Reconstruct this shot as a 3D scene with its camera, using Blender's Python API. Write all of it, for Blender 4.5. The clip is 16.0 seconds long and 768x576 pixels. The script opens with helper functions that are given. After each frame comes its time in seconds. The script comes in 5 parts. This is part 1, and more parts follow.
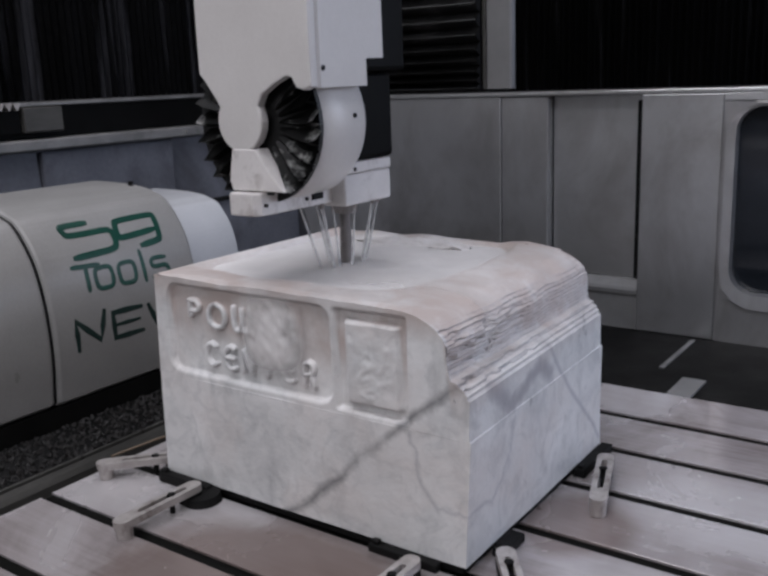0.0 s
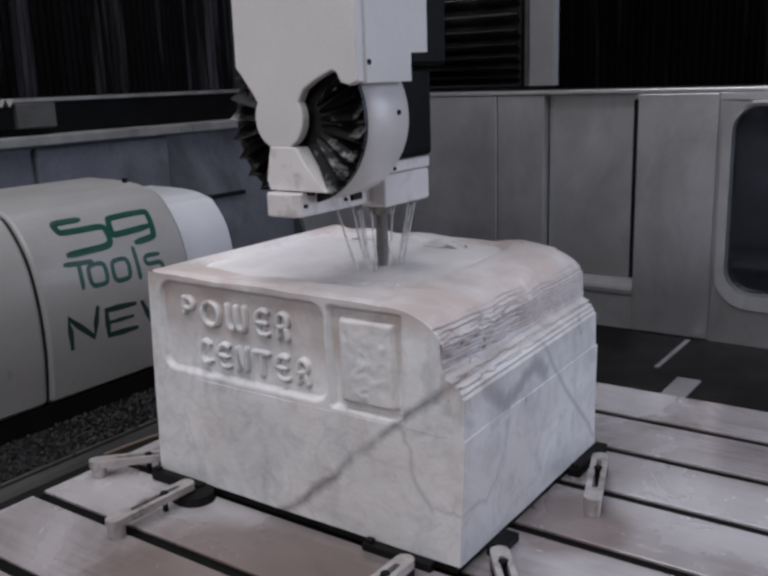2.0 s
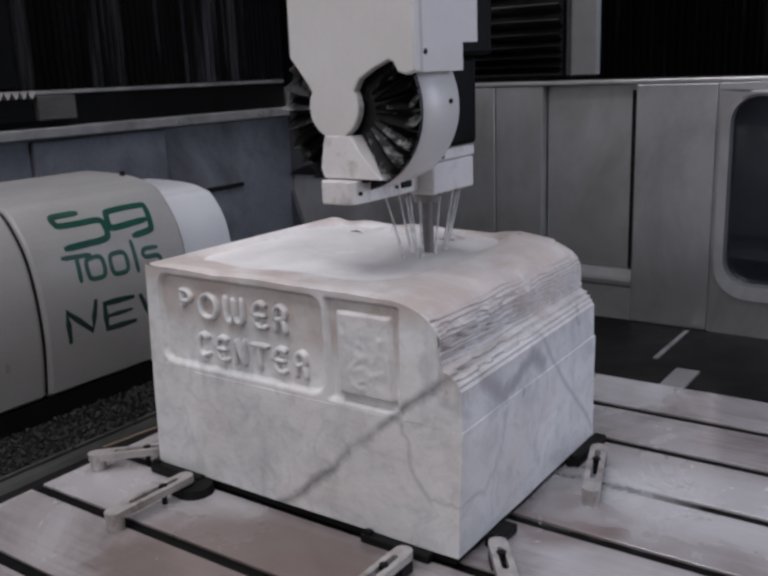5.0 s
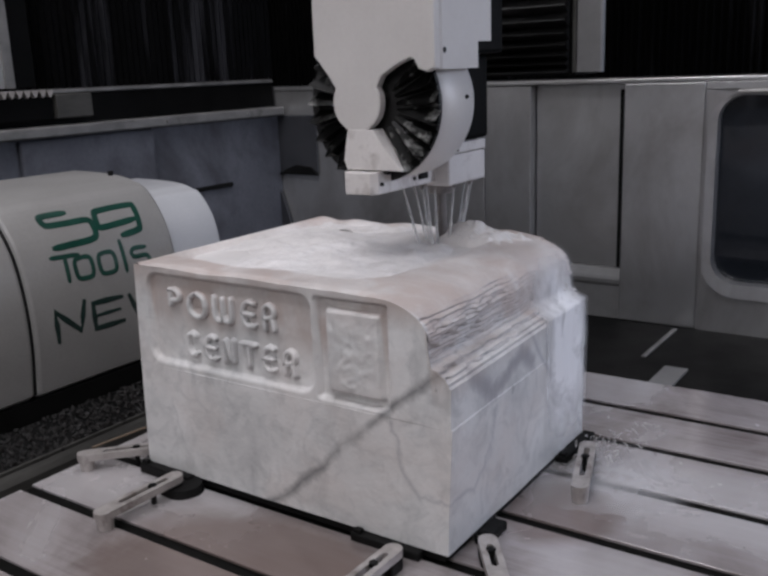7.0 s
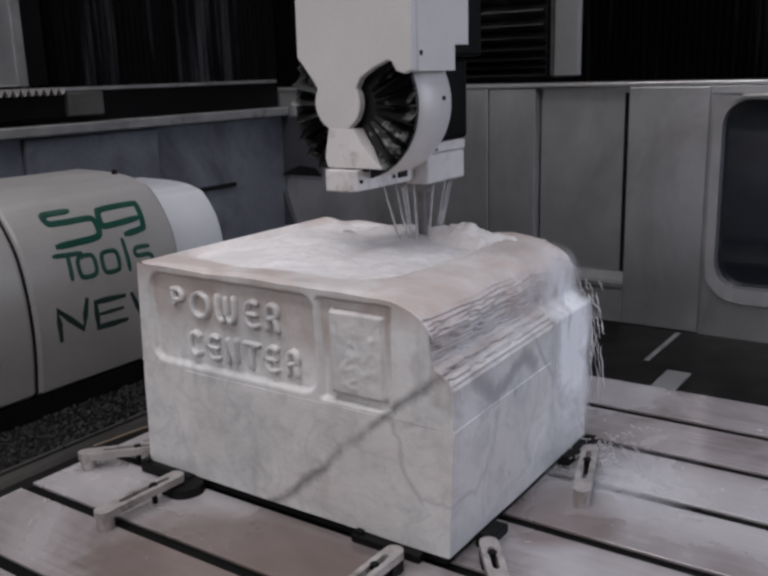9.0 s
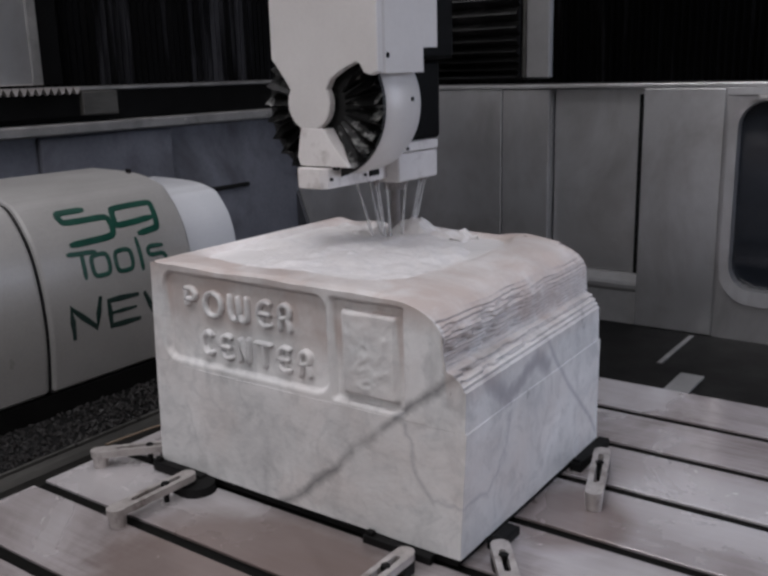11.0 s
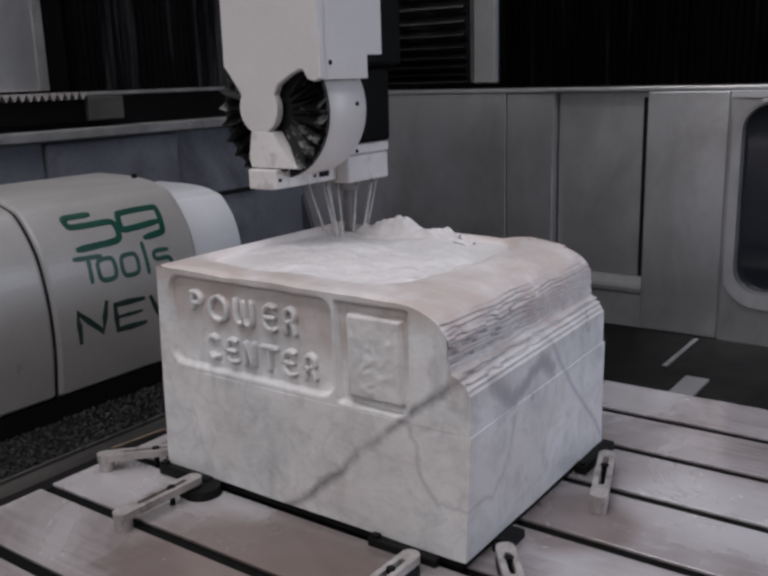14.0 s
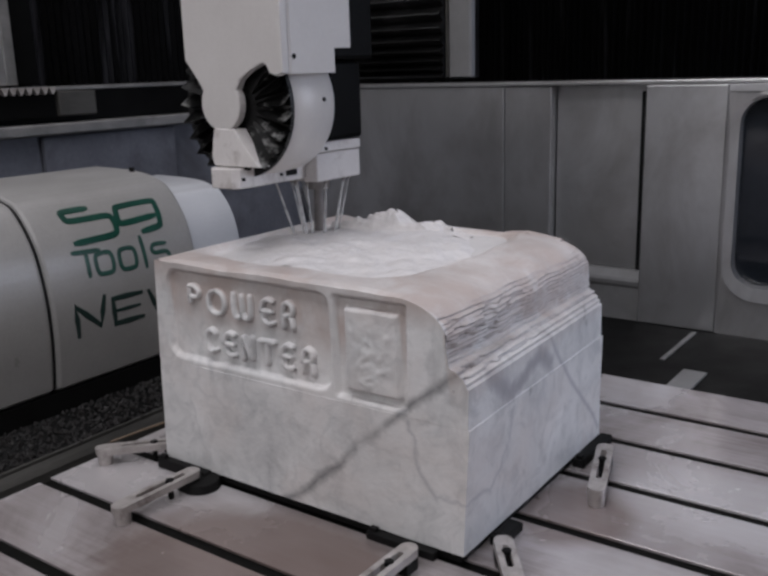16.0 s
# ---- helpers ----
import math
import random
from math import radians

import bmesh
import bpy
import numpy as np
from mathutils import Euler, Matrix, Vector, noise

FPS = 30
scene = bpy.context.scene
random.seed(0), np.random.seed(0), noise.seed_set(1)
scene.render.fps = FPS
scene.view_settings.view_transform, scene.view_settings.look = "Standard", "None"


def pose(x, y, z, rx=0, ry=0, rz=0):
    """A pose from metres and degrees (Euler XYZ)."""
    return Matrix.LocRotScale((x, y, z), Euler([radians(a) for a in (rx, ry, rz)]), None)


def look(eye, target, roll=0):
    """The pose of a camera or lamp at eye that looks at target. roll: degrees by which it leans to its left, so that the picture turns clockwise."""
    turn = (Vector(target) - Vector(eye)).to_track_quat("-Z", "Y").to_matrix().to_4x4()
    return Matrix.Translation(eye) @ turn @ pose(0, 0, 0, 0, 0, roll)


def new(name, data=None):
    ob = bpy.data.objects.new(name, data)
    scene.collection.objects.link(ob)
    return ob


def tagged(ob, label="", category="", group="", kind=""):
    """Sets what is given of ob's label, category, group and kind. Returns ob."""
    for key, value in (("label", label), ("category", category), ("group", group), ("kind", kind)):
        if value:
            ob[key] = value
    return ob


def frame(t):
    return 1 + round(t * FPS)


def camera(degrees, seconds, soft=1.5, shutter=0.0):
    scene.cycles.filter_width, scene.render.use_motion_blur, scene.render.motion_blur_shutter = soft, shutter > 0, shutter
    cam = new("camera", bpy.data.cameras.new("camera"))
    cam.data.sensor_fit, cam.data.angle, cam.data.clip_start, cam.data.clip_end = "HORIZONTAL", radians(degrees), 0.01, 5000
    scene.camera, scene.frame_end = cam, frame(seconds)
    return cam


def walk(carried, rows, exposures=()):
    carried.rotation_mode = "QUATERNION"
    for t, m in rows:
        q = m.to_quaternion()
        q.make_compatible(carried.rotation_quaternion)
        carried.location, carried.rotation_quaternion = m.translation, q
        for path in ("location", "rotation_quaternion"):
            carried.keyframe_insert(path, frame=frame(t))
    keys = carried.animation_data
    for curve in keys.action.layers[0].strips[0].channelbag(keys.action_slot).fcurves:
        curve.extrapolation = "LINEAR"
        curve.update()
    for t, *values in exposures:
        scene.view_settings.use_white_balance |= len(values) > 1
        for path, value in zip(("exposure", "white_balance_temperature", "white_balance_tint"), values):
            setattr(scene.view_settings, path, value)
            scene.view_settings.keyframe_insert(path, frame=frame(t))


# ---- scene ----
cam = camera(47.3, 16.0, soft=2.9)
PATH = [
    (0, (0.849, -1.461, 1.032), (-0.285, 0.119, 0.566), -2.2),
    (0.5, (0.848, -1.461, 1.029), (-0.282, 0.122, 0.564), -2.0),
    (1, (0.849, -1.46, 1.032), (-0.285, 0.12, 0.565), -2.1),
    (1.5, (0.85, -1.46, 1.029), (-0.273, 0.129, 0.567), -1.9),
    (2, (0.845, -1.454, 1.027), (-0.28, 0.132, 0.559), -1.9),
    (2.5, (0.842, -1.454, 1.027), (-0.279, 0.133, 0.553), -1.7),
    (3, (0.848, -1.458, 1.032), (-0.276, 0.13, 0.568), -2.1),
    (3.5, (0.848, -1.454, 1.034), (-0.277, 0.129, 0.557), -2.1),
    (6, (0.85, -1.449, 1.022), (-0.269, 0.135, 0.534), -2.2),
    (6.5, (0.85, -1.451, 1.022), (-0.259, 0.139, 0.533), -2.3),
    (7, (0.853, -1.451, 1.022), (-0.252, 0.144, 0.537), -2.2),
    (7.5, (0.851, -1.452, 1.024), (-0.256, 0.143, 0.542), -2.1),
    (8, (0.853, -1.455, 1.024), (-0.255, 0.14, 0.545), -1.9),
    (8.5, (0.851, -1.453, 1.023), (-0.256, 0.142, 0.542), -1.7),
    (9, (0.849, -1.45, 1.02), (-0.26, 0.143, 0.539), -1.7),
    (9.5, (0.847, -1.449, 1.022), (-0.27, 0.14, 0.542), -1.6),
    (12, (0.845, -1.45, 1.021), (-0.292, 0.125, 0.543), -1.6),
    (12.5, (0.848, -1.452, 1.021), (-0.292, 0.124, 0.552), -1.6),
    (13, (0.847, -1.454, 1.021), (-0.295, 0.118, 0.547), -1.6),
    (13.5, (0.85, -1.455, 1.02), (-0.297, 0.115, 0.549), -1.8),
    (14, (0.85, -1.455, 1.023), (-0.291, 0.118, 0.551), -1.7),
    (14.5, (0.851, -1.454, 1.023), (-0.286, 0.12, 0.542), -1.7),
    (15, (0.85, -1.454, 1.022), (-0.289, 0.12, 0.546), -1.8),
    (15.5, (0.848, -1.452, 1.022), (-0.29, 0.119, 0.534), -1.8),
    (16, (0.85, -1.455, 1.023), (-0.286, 0.118, 0.537), -1.7),
]
walk(cam, [(t, look(e, g, r)) for t, e, g, r in PATH], [(0, 0.12, 6230, 10), (3.5, 0.10, 6230, 10), (6, 0.02, 6350, 10), (12, -0.04, 6430, 10), (16, -0.05, 6400, 10)])

# ---- light ----
world = bpy.data.worlds.new("hall_air")
world.use_nodes = True
world.node_tree.nodes["Background"].inputs[0].default_value = (0.55, 0.6, 0.7, 1)
world.node_tree.nodes["Background"].inputs[1].default_value = 0.02
scene.world = world


def area_lamp(name, m, sx, sy, watts, colour):
    data = bpy.data.lights.new(name, "AREA")
    data.shape, data.size, data.size_y, data.energy, data.color = "RECTANGLE", sx, sy, watts, colour
    ob = new(name, data)
    ob.matrix_world = m
    return ob


LAMPS = [((-0.1, -1.4, 4.2), 3.6, 1.2, 88, (1.0, 0.965, 1.0)),
         ((-1.3, 0.9, 4.2), 2.2, 1.4, 50, (1.0, 0.965, 1.0))]
for place, sx, sy, watts, colour in LAMPS:
    area_lamp("hall_lamp", pose(*place), sx, sy, watts, colour)
# added soft front fill without a known source, and bluish daylight from the east
area_lamp("front_fill", look((-0.1, -4.2, 2.7), (-0.35, 0.2, 0.4)), 3.4, 1.8, 87, (1.0, 0.965, 0.985))
area_lamp("window_east", look((2.24, 1.5, 1.4), (0.05, 0.38, 0.05)), 1.5, 1.2, 50, (0.76, 0.82, 1.0))

# ---- materials ----


def nodes_of(name):
    m = bpy.data.materials.new(name)
    m.use_nodes = True
    nt = m.node_tree
    return m, nt, nt.nodes["Principled BSDF"]


def link(nt, a, b):
    nt.links.new(a, b)


def noise_node(nt, coord, scale, detail=4.0, rough=0.55, distort=0.0):
    n = nt.nodes.new("ShaderNodeTexNoise")
    n.inputs["Scale"].default_value, n.inputs["Detail"].default_value = scale, detail
    n.inputs["Roughness"].default_value, n.inputs["Distortion"].default_value = rough, distort
    link(nt, coord, n.inputs["Vector"])
    return n.outputs["Fac"]


def ramp(nt, fac, stops):
    r = nt.nodes.new("ShaderNodeValToRGB")
    while len(r.color_ramp.elements) < len(stops):
        r.color_ramp.elements.new(0.5)
    for e, (p, c) in zip(r.color_ramp.elements, stops):
        e.position = p
        e.color = (*c, 1) if isinstance(c, tuple) else (c, c, c, 1)
    link(nt, fac, r.inputs["Fac"])
    return r.outputs["Color"]


def mixc(nt, fac, a, b, blend="MIX"):
    n = nt.nodes.new("ShaderNodeMix")
    n.data_type, n.blend_type = "RGBA", blend
    for sock, v in ((n.inputs[0], fac), (n.inputs[6], a), (n.inputs[7], b)):
        if hasattr(v, "node"):
            link(nt, v, sock)
        elif isinstance(v, tuple):
            sock.default_value = (*v, 1)
        else:
            sock.default_value = v
    return n.outputs[2]


def calc(nt, op, a, b=0.0, c=0.0):
    n = nt.nodes.new("ShaderNodeMath")
    n.operation = op
    for sock, v in zip(n.inputs, (a, b, c)):
        if hasattr(v, "node"):
            link(nt, v, sock)
        else:
            sock.default_value = v
    return n.outputs[0]


def coords(nt, kind="Object", scale=(1, 1, 1)):
    t = nt.nodes.new("ShaderNodeTexCoord")
    if scale == (1, 1, 1):
        return t.outputs[kind]
    m = nt.nodes.new("ShaderNodeMapping")
    m.inputs["Scale"].default_value = scale
    link(nt, t.outputs[kind], m.inputs["Vector"])
    return m.outputs["Vector"]


def bumped(nt, bsdf, height, strength, distance=0.004):
    b = nt.nodes.new("ShaderNodeBump")
    b.inputs["Strength"].default_value, b.inputs["Distance"].default_value = strength, distance
    link(nt, height, b.inputs["Height"])
    link(nt, b.outputs["Normal"], bsdf.inputs["Normal"])


def surface(name, dark, light, rough=(0.4, 0.6), metal=0.0, scale=5.0, fine=90.0, bump=0.15, stretch=(1, 1, 1), dirt_or_sheen=None, dirt_or_sheen_at=(0.58, 0.72), dirt_or_sheen_scale=3.0, gloss=0.5):
    """Two-scale surface: broad colour drift, fine grain in relief, optional dirty or painted-sheen blotches."""
    m, nt, p = nodes_of(name)
    c = coords(nt, "Object", stretch)
    broad, grain = noise_node(nt, c, scale, 5), noise_node(nt, c, fine, 3)
    both = calc(nt, "ADD", calc(nt, "MULTIPLY", broad, 0.75), calc(nt, "MULTIPLY", grain, 0.25))
    col = ramp(nt, both, [(0.3, dark), (0.7, light)])
    if dirt_or_sheen:
        spots = ramp(nt, noise_node(nt, c, dirt_or_sheen_scale, 7, 0.65, 0.4), [(dirt_or_sheen_at[0], 0.0), (dirt_or_sheen_at[1], 1.0)])
        col = mixc(nt, spots, col, dirt_or_sheen)
    link(nt, col, p.inputs["Base Color"])
    link(nt, ramp(nt, broad, [(0.3, rough[0]), (0.7, rough[1])]), p.inputs["Roughness"])
    p.inputs["Metallic"].default_value = metal
    p.inputs["Specular IOR Level"].default_value = gloss
    if bump:
        bumped(nt, p, grain, bump, 0.002)
    return m


def vein_distance(nt, vec, pts):
    """Distance in metres from a vein that runs through the given places (a, b) of a face."""
    best = None
    for (ax, ay), (bx, by) in zip(pts, pts[1:]):
        d = Vector((bx - ax, by - ay, 0))

        def vector_op(op, p, q):
            n = nt.nodes.new("ShaderNodeVectorMath")
            n.operation = op
            link(nt, p, n.inputs[0])
            if isinstance(q, tuple):
                n.inputs[1].default_value = q
            elif op == "SCALE":
                link(nt, q, n.inputs["Scale"])
            else:
                link(nt, q, n.inputs[1])
            return n
        rel = vector_op("SUBTRACT", vec, (ax, ay, 0)).outputs[0]
        t = calc(nt, "MULTIPLY", vector_op("DOT_PRODUCT", rel, tuple(d)).outputs["Value"], 1 / d.length_squared)
        t.node.use_clamp = True
        run = nt.nodes.new("ShaderNodeCombineXYZ")
        link(nt, calc(nt, "MULTIPLY", t, d.x), run.inputs[0])
        link(nt, calc(nt, "MULTIPLY", t, d.y), run.inputs[1])
        gap = nt.nodes.new("ShaderNodeVectorMath")
        gap.operation = "DISTANCE"
        link(nt, rel, gap.inputs[0])
        link(nt, run.outputs[0], gap.inputs[1])
        gap = gap.outputs["Value"]
        best = gap if best is None else calc(nt, "MINIMUM", best, gap)
    return best


def marble_material():
    m, nt, p = nodes_of("marble_wet")
    c = coords(nt)
    sep = nt.nodes.new("ShaderNodeSeparateXYZ")
    link(nt, c, sep.inputs[0])
    x, y, z = sep.outputs
    cloud = noise_node(nt, c, 5.0, 8, 0.62, 0.6)
    base = ramp(nt, cloud, [(0.30, (0.54, 0.545, 0.55)), (0.45, (0.71, 0.71, 0.705)), (0.68, (0.82, 0.815, 0.81))])
    # small grey mottling
    mott = ramp(nt, noise_node(nt, c, 15.0, 6, 0.68, 0.9), [(0.48, 0.0), (0.70, 0.62)])
    base = mixc(nt, mott, base, (0.43, 0.44, 0.445))
    # warm wet slurry blotches
    warm = ramp(nt, noise_node(nt, c, 2.6, 5, 0.6, 0.3), [(0.5, 0.0), (0.72, 0.55)])
    base = mixc(nt, warm, base, (0.68, 0.61, 0.575))
    # short soft veins
    w = nt.nodes.new("ShaderNodeTexWave")
    w.inputs["Scale"].default_value, w.inputs["Distortion"].default_value, w.inputs["Detail"].default_value = 2.1, 11.0, 6.0
    w.inputs["Detail Scale"].default_value = 2.6
    w.bands_direction = "DIAGONAL"
    link(nt, c, w.inputs["Vector"])
    fine = ramp(nt, w.outputs["Fac"], [(0.0, 0.26), (0.12, 0.0)])
    fine = calc(nt, "MULTIPLY", fine, ramp(nt, noise_node(nt, c, 4.6, 4), [(0.47, 0.0), (0.62, 0.8)]))
    base = mixc(nt, fine, base, (0.36, 0.365, 0.375))
    # the one wide grey vein that slants across the block
    wob = calc(nt, "MULTIPLY", calc(nt, "SUBTRACT", noise_node(nt, c, 6.0, 3, 0.5), 0.5), 0.060)
    d = calc(nt, "ADD", calc(nt, "SUBTRACT", z, calc(nt, "MULTIPLY", x, 0.868)), -0.019)
    d = calc(nt, "ABSOLUTE", calc(nt, "ADD", calc(nt, "MULTIPLY", d, 0.755), wob))
    fray = calc(nt, "MULTIPLY", calc(nt, "SUBTRACT", noise_node(nt, c, 45.0, 4, 0.6), 0.5), 0.016)
    band = ramp(nt, calc(nt, "ADD", d, fray), [(0.0, 0.85), (0.005, 0.6), (0.017, 0.0)])
    near = ramp(nt, calc(nt, "ADD", y, 0.36), [(0.0, 1.0), (0.22, 0.8), (0.4, 0.0)])
    patchy = ramp(nt, noise_node(nt, c, 7.5, 4, 0.6), [(0.36, 0.45), (0.52, 1.0)])
    base = mixc(nt, calc(nt, "MULTIPLY", calc(nt, "MULTIPLY", band, patchy), near), base, (0.19, 0.19, 0.195))
    # mapped veins on the shoulder side and round the near corner
    side = ramp(nt, x, [(0.415, 0.0), (0.432, 1.0)])
    front = calc(nt, "SUBTRACT", 1.0, side)
    wave = calc(nt, "MULTIPLY", calc(nt, "SUBTRACT", noise_node(nt, c, 22.0, 4, 0.6), 0.5), 0.05)

    def face_vector(a, b):
        v = nt.nodes.new("ShaderNodeCombineXYZ")
        link(nt, calc(nt, "ADD", a, wave), v.inputs[0])
        link(nt, calc(nt, "SUBTRACT", b, wave), v.inputs[1])
        return v.outputs[0]
    yz, xz = face_vector(y, z), face_vector(x, z)
    patch = vein_distance(nt, yz, [(-0.270, 0.372), (-0.185, 0.306), (-0.120, 0.318), (-0.030, 0.352), (0.035, 0.310)])
    base = mixc(nt, calc(nt, "MULTIPLY", ramp(nt, patch, [(0.006, 0.8), (0.016, 0.55), (0.030, 0.0)]), side), base, (0.33, 0.325, 0.35))
    thin = vein_distance(nt, yz, [(0.030, 0.385), (0.069, 0.329), (0.160, 0.226), (0.328, 0.074), (0.36, 0.03)])
    base = mixc(nt, calc(nt, "MULTIPLY", ramp(nt, thin, [(0.0, 0.6), (0.011, 0.0)]), side), base, (0.30, 0.30, 0.34))
    bowl = vein_distance(nt, yz, [(-0.40, 0.120), (-0.300, 0.122), (-0.259, 0.103), (-0.192, 0.175), (-0.165, 0.27)])
    base = mixc(nt, calc(nt, "MULTIPLY", ramp(nt, bowl, [(0.0, 0.45), (0.010, 0.0)]), side), base, (0.34, 0.34, 0.37))
    bowl = vein_distance(nt, xz, [(0.331, 0.271), (0.351, 0.170), (0.390, 0.123), (0.48, 0.128)])
    base = mixc(nt, calc(nt, "MULTIPLY", ramp(nt, bowl, [(0.0, 0.5), (0.009, 0.0)]), front), base, (0.34, 0.34, 0.36))
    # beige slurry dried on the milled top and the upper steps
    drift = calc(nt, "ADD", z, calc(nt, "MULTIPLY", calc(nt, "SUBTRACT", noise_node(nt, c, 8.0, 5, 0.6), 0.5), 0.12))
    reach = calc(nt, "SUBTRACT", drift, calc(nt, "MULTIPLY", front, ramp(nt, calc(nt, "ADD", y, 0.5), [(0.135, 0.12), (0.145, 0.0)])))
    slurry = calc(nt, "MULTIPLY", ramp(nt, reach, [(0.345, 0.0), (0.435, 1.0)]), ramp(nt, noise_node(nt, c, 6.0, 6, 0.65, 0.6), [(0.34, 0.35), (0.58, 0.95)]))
    # freshly milled, rinsed stone in and round the hollow
    hu = calc(nt, "POWER", calc(nt, "MULTIPLY", calc(nt, "ADD", x, 0.100), 1 / 0.37), 4.0)
    hv = calc(nt, "POWER", calc(nt, "MULTIPLY", calc(nt, "ADD", y, -0.050), 1 / 0.345), 4.0)
    hollow = calc(nt, "ADD", calc(nt, "ADD", hu, hv), calc(nt, "MULTIPLY", calc(nt, "SUBTRACT", noise_node(nt, c, 9.0, 5, 0.6), 0.5), 1.6))
    rinsed = calc(nt, "MULTIPLY", ramp(nt, hollow, [(0.45, 0.9), (1.0, 0.0)]), ramp(nt, z, [(0.46, 0.0), (0.50, 1.0)]))
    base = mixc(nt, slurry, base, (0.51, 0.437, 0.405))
    base = mixc(nt, rinsed, base, (0.76, 0.735, 0.725))
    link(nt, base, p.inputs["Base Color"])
    link(nt, ramp(nt, cloud, [(0.3, 0.26), (0.7, 0.5)]), p.inputs["Roughness"])
    rel = calc(nt, "ADD", noise_node(nt, c, 70, 4), calc(nt, "MULTIPLY", noise_node(nt, c, 18, 3), 1.5))
    bumped(nt, p, rel, 0.25, 0.004)
    return m


def table_material():
    """Milled iron with pale reflections painted in, and two brown wet stains round the block."""
    m, nt, p = nodes_of("milled_cast_iron")
    c = coords(nt)
    broad, streak = noise_node(nt, c, 2.6, 6, 0.6, 0.5), noise_node(nt, coords(nt, "Object", (0.25, 6, 1)), 14, 5, 0.6)
    both = calc(nt, "ADD", calc(nt, "MULTIPLY", broad, 0.8), calc(nt, "MULTIPLY", streak, 0.2))
    col = ramp(nt, both, [(0.34, (0.22, 0.185, 0.18)), (0.48, (0.40, 0.365, 0.365)), (0.66, (0.55, 0.53, 0.54))])
    sep = nt.nodes.new("ShaderNodeSeparateXYZ")
    link(nt, c, sep.inputs[0])
    ragged = calc(nt, "MULTIPLY", calc(nt, "SUBTRACT", noise_node(nt, c, 5.0, 6, 0.62, 0.4), 0.5), 0.9)
    for cx, cy, rx, ry, dark in ((-0.66, -0.40, 0.40, 0.30, 0.85), (-0.19, 0.20, 0.16, 0.17, 0.7)):
        u = calc(nt, "MULTIPLY", calc(nt, "SUBTRACT", sep.outputs[0], cx), 1 / rx)
        v = calc(nt, "MULTIPLY", calc(nt, "SUBTRACT", sep.outputs[1], cy), 1 / ry)
        r = calc(nt, "ADD", calc(nt, "ADD", calc(nt, "MULTIPLY", u, u), calc(nt, "MULTIPLY", v, v)), ragged)
        col = mixc(nt, ramp(nt, r, [(0.55, dark), (1.0, 0.0)]), col, (0.215, 0.165, 0.15))
    # pale patches painted in for window reflections on the strips
    for cx, cy, rx, ry in ((-1.27, -0.24, 0.26, 0.16), (0.10, 0.42, 0.34, 0.20), (0.0, 0.02, 0.2, 0.12)):
        u = calc(nt, "MULTIPLY", calc(nt, "SUBTRACT", sep.outputs[0], cx), 1 / rx)
        v = calc(nt, "MULTIPLY", calc(nt, "SUBTRACT", sep.outputs[1], cy), 1 / ry)
        r = calc(nt, "ADD", calc(nt, "ADD", calc(nt, "MULTIPLY", u, u), calc(nt, "MULTIPLY", v, v)), ragged)
        col = mixc(nt, ramp(nt, r, [(0.3, 0.55), (1.0, 0.0)]), col, (0.64, 0.62, 0.63))
    link(nt, col, p.inputs["Base Color"])
    link(nt, ramp(nt, broad, [(0.3, 0.14), (0.7, 0.36)]), p.inputs["Roughness"])
    p.inputs["Metallic"].default_value = 0.3
    bumped(nt, p, streak, 0.06, 0.002)
    return m


def water_material(name, colour, alpha, rough, scale, relief=0.35):
    m, nt, p = nodes_of(name)
    c = coords(nt)
    n = noise_node(nt, c, scale, 4, 0.55, 0.3)
    link(nt, ramp(nt, n, [(0.3, tuple(v * 0.88 for v in colour)), (0.65, colour)]), p.inputs["Base Color"])
    p.inputs["Roughness"].default_value = rough
    p.inputs["IOR"].default_value = 1.33
    if alpha < 1:
        link(nt, ramp(nt, n, [(0.3, alpha * 0.55), (0.6, alpha)]), p.inputs["Alpha"])
    bumped(nt, p, noise_node(nt, c, scale * 2.2, 5), relief, 0.006)
    return m


def film_material(name, colour, alpha, axes, scale):
    """Thin milky film that thins out towards its own edges."""
    m, nt, p = nodes_of(name)
    sep = nt.nodes.new("ShaderNodeSeparateXYZ")
    link(nt, coords(nt, "Generated"), sep.inputs[0])
    c = coords(nt)
    fade = ramp(nt, noise_node(nt, c, scale, 5, 0.6, 0.4), [(0.34, 0.5), (0.55, 1.0)])
    for k in axes:
        v = sep.outputs[k]
        fade = calc(nt, "MULTIPLY", fade, calc(nt, "POWER", calc(nt, "MULTIPLY", calc(nt, "MULTIPLY", v, calc(nt, "SUBTRACT", 1.0, v)), 4.0), 1.1))
    cover = calc(nt, "MULTIPLY", fade, alpha * 1.5)
    cover.node.use_clamp = True
    link(nt, cover, p.inputs["Alpha"])
    p.inputs["Base Color"].default_value = (*colour, 1)
    p.inputs["Roughness"].default_value, p.inputs["IOR"].default_value = 0.3, 1.33
    return m


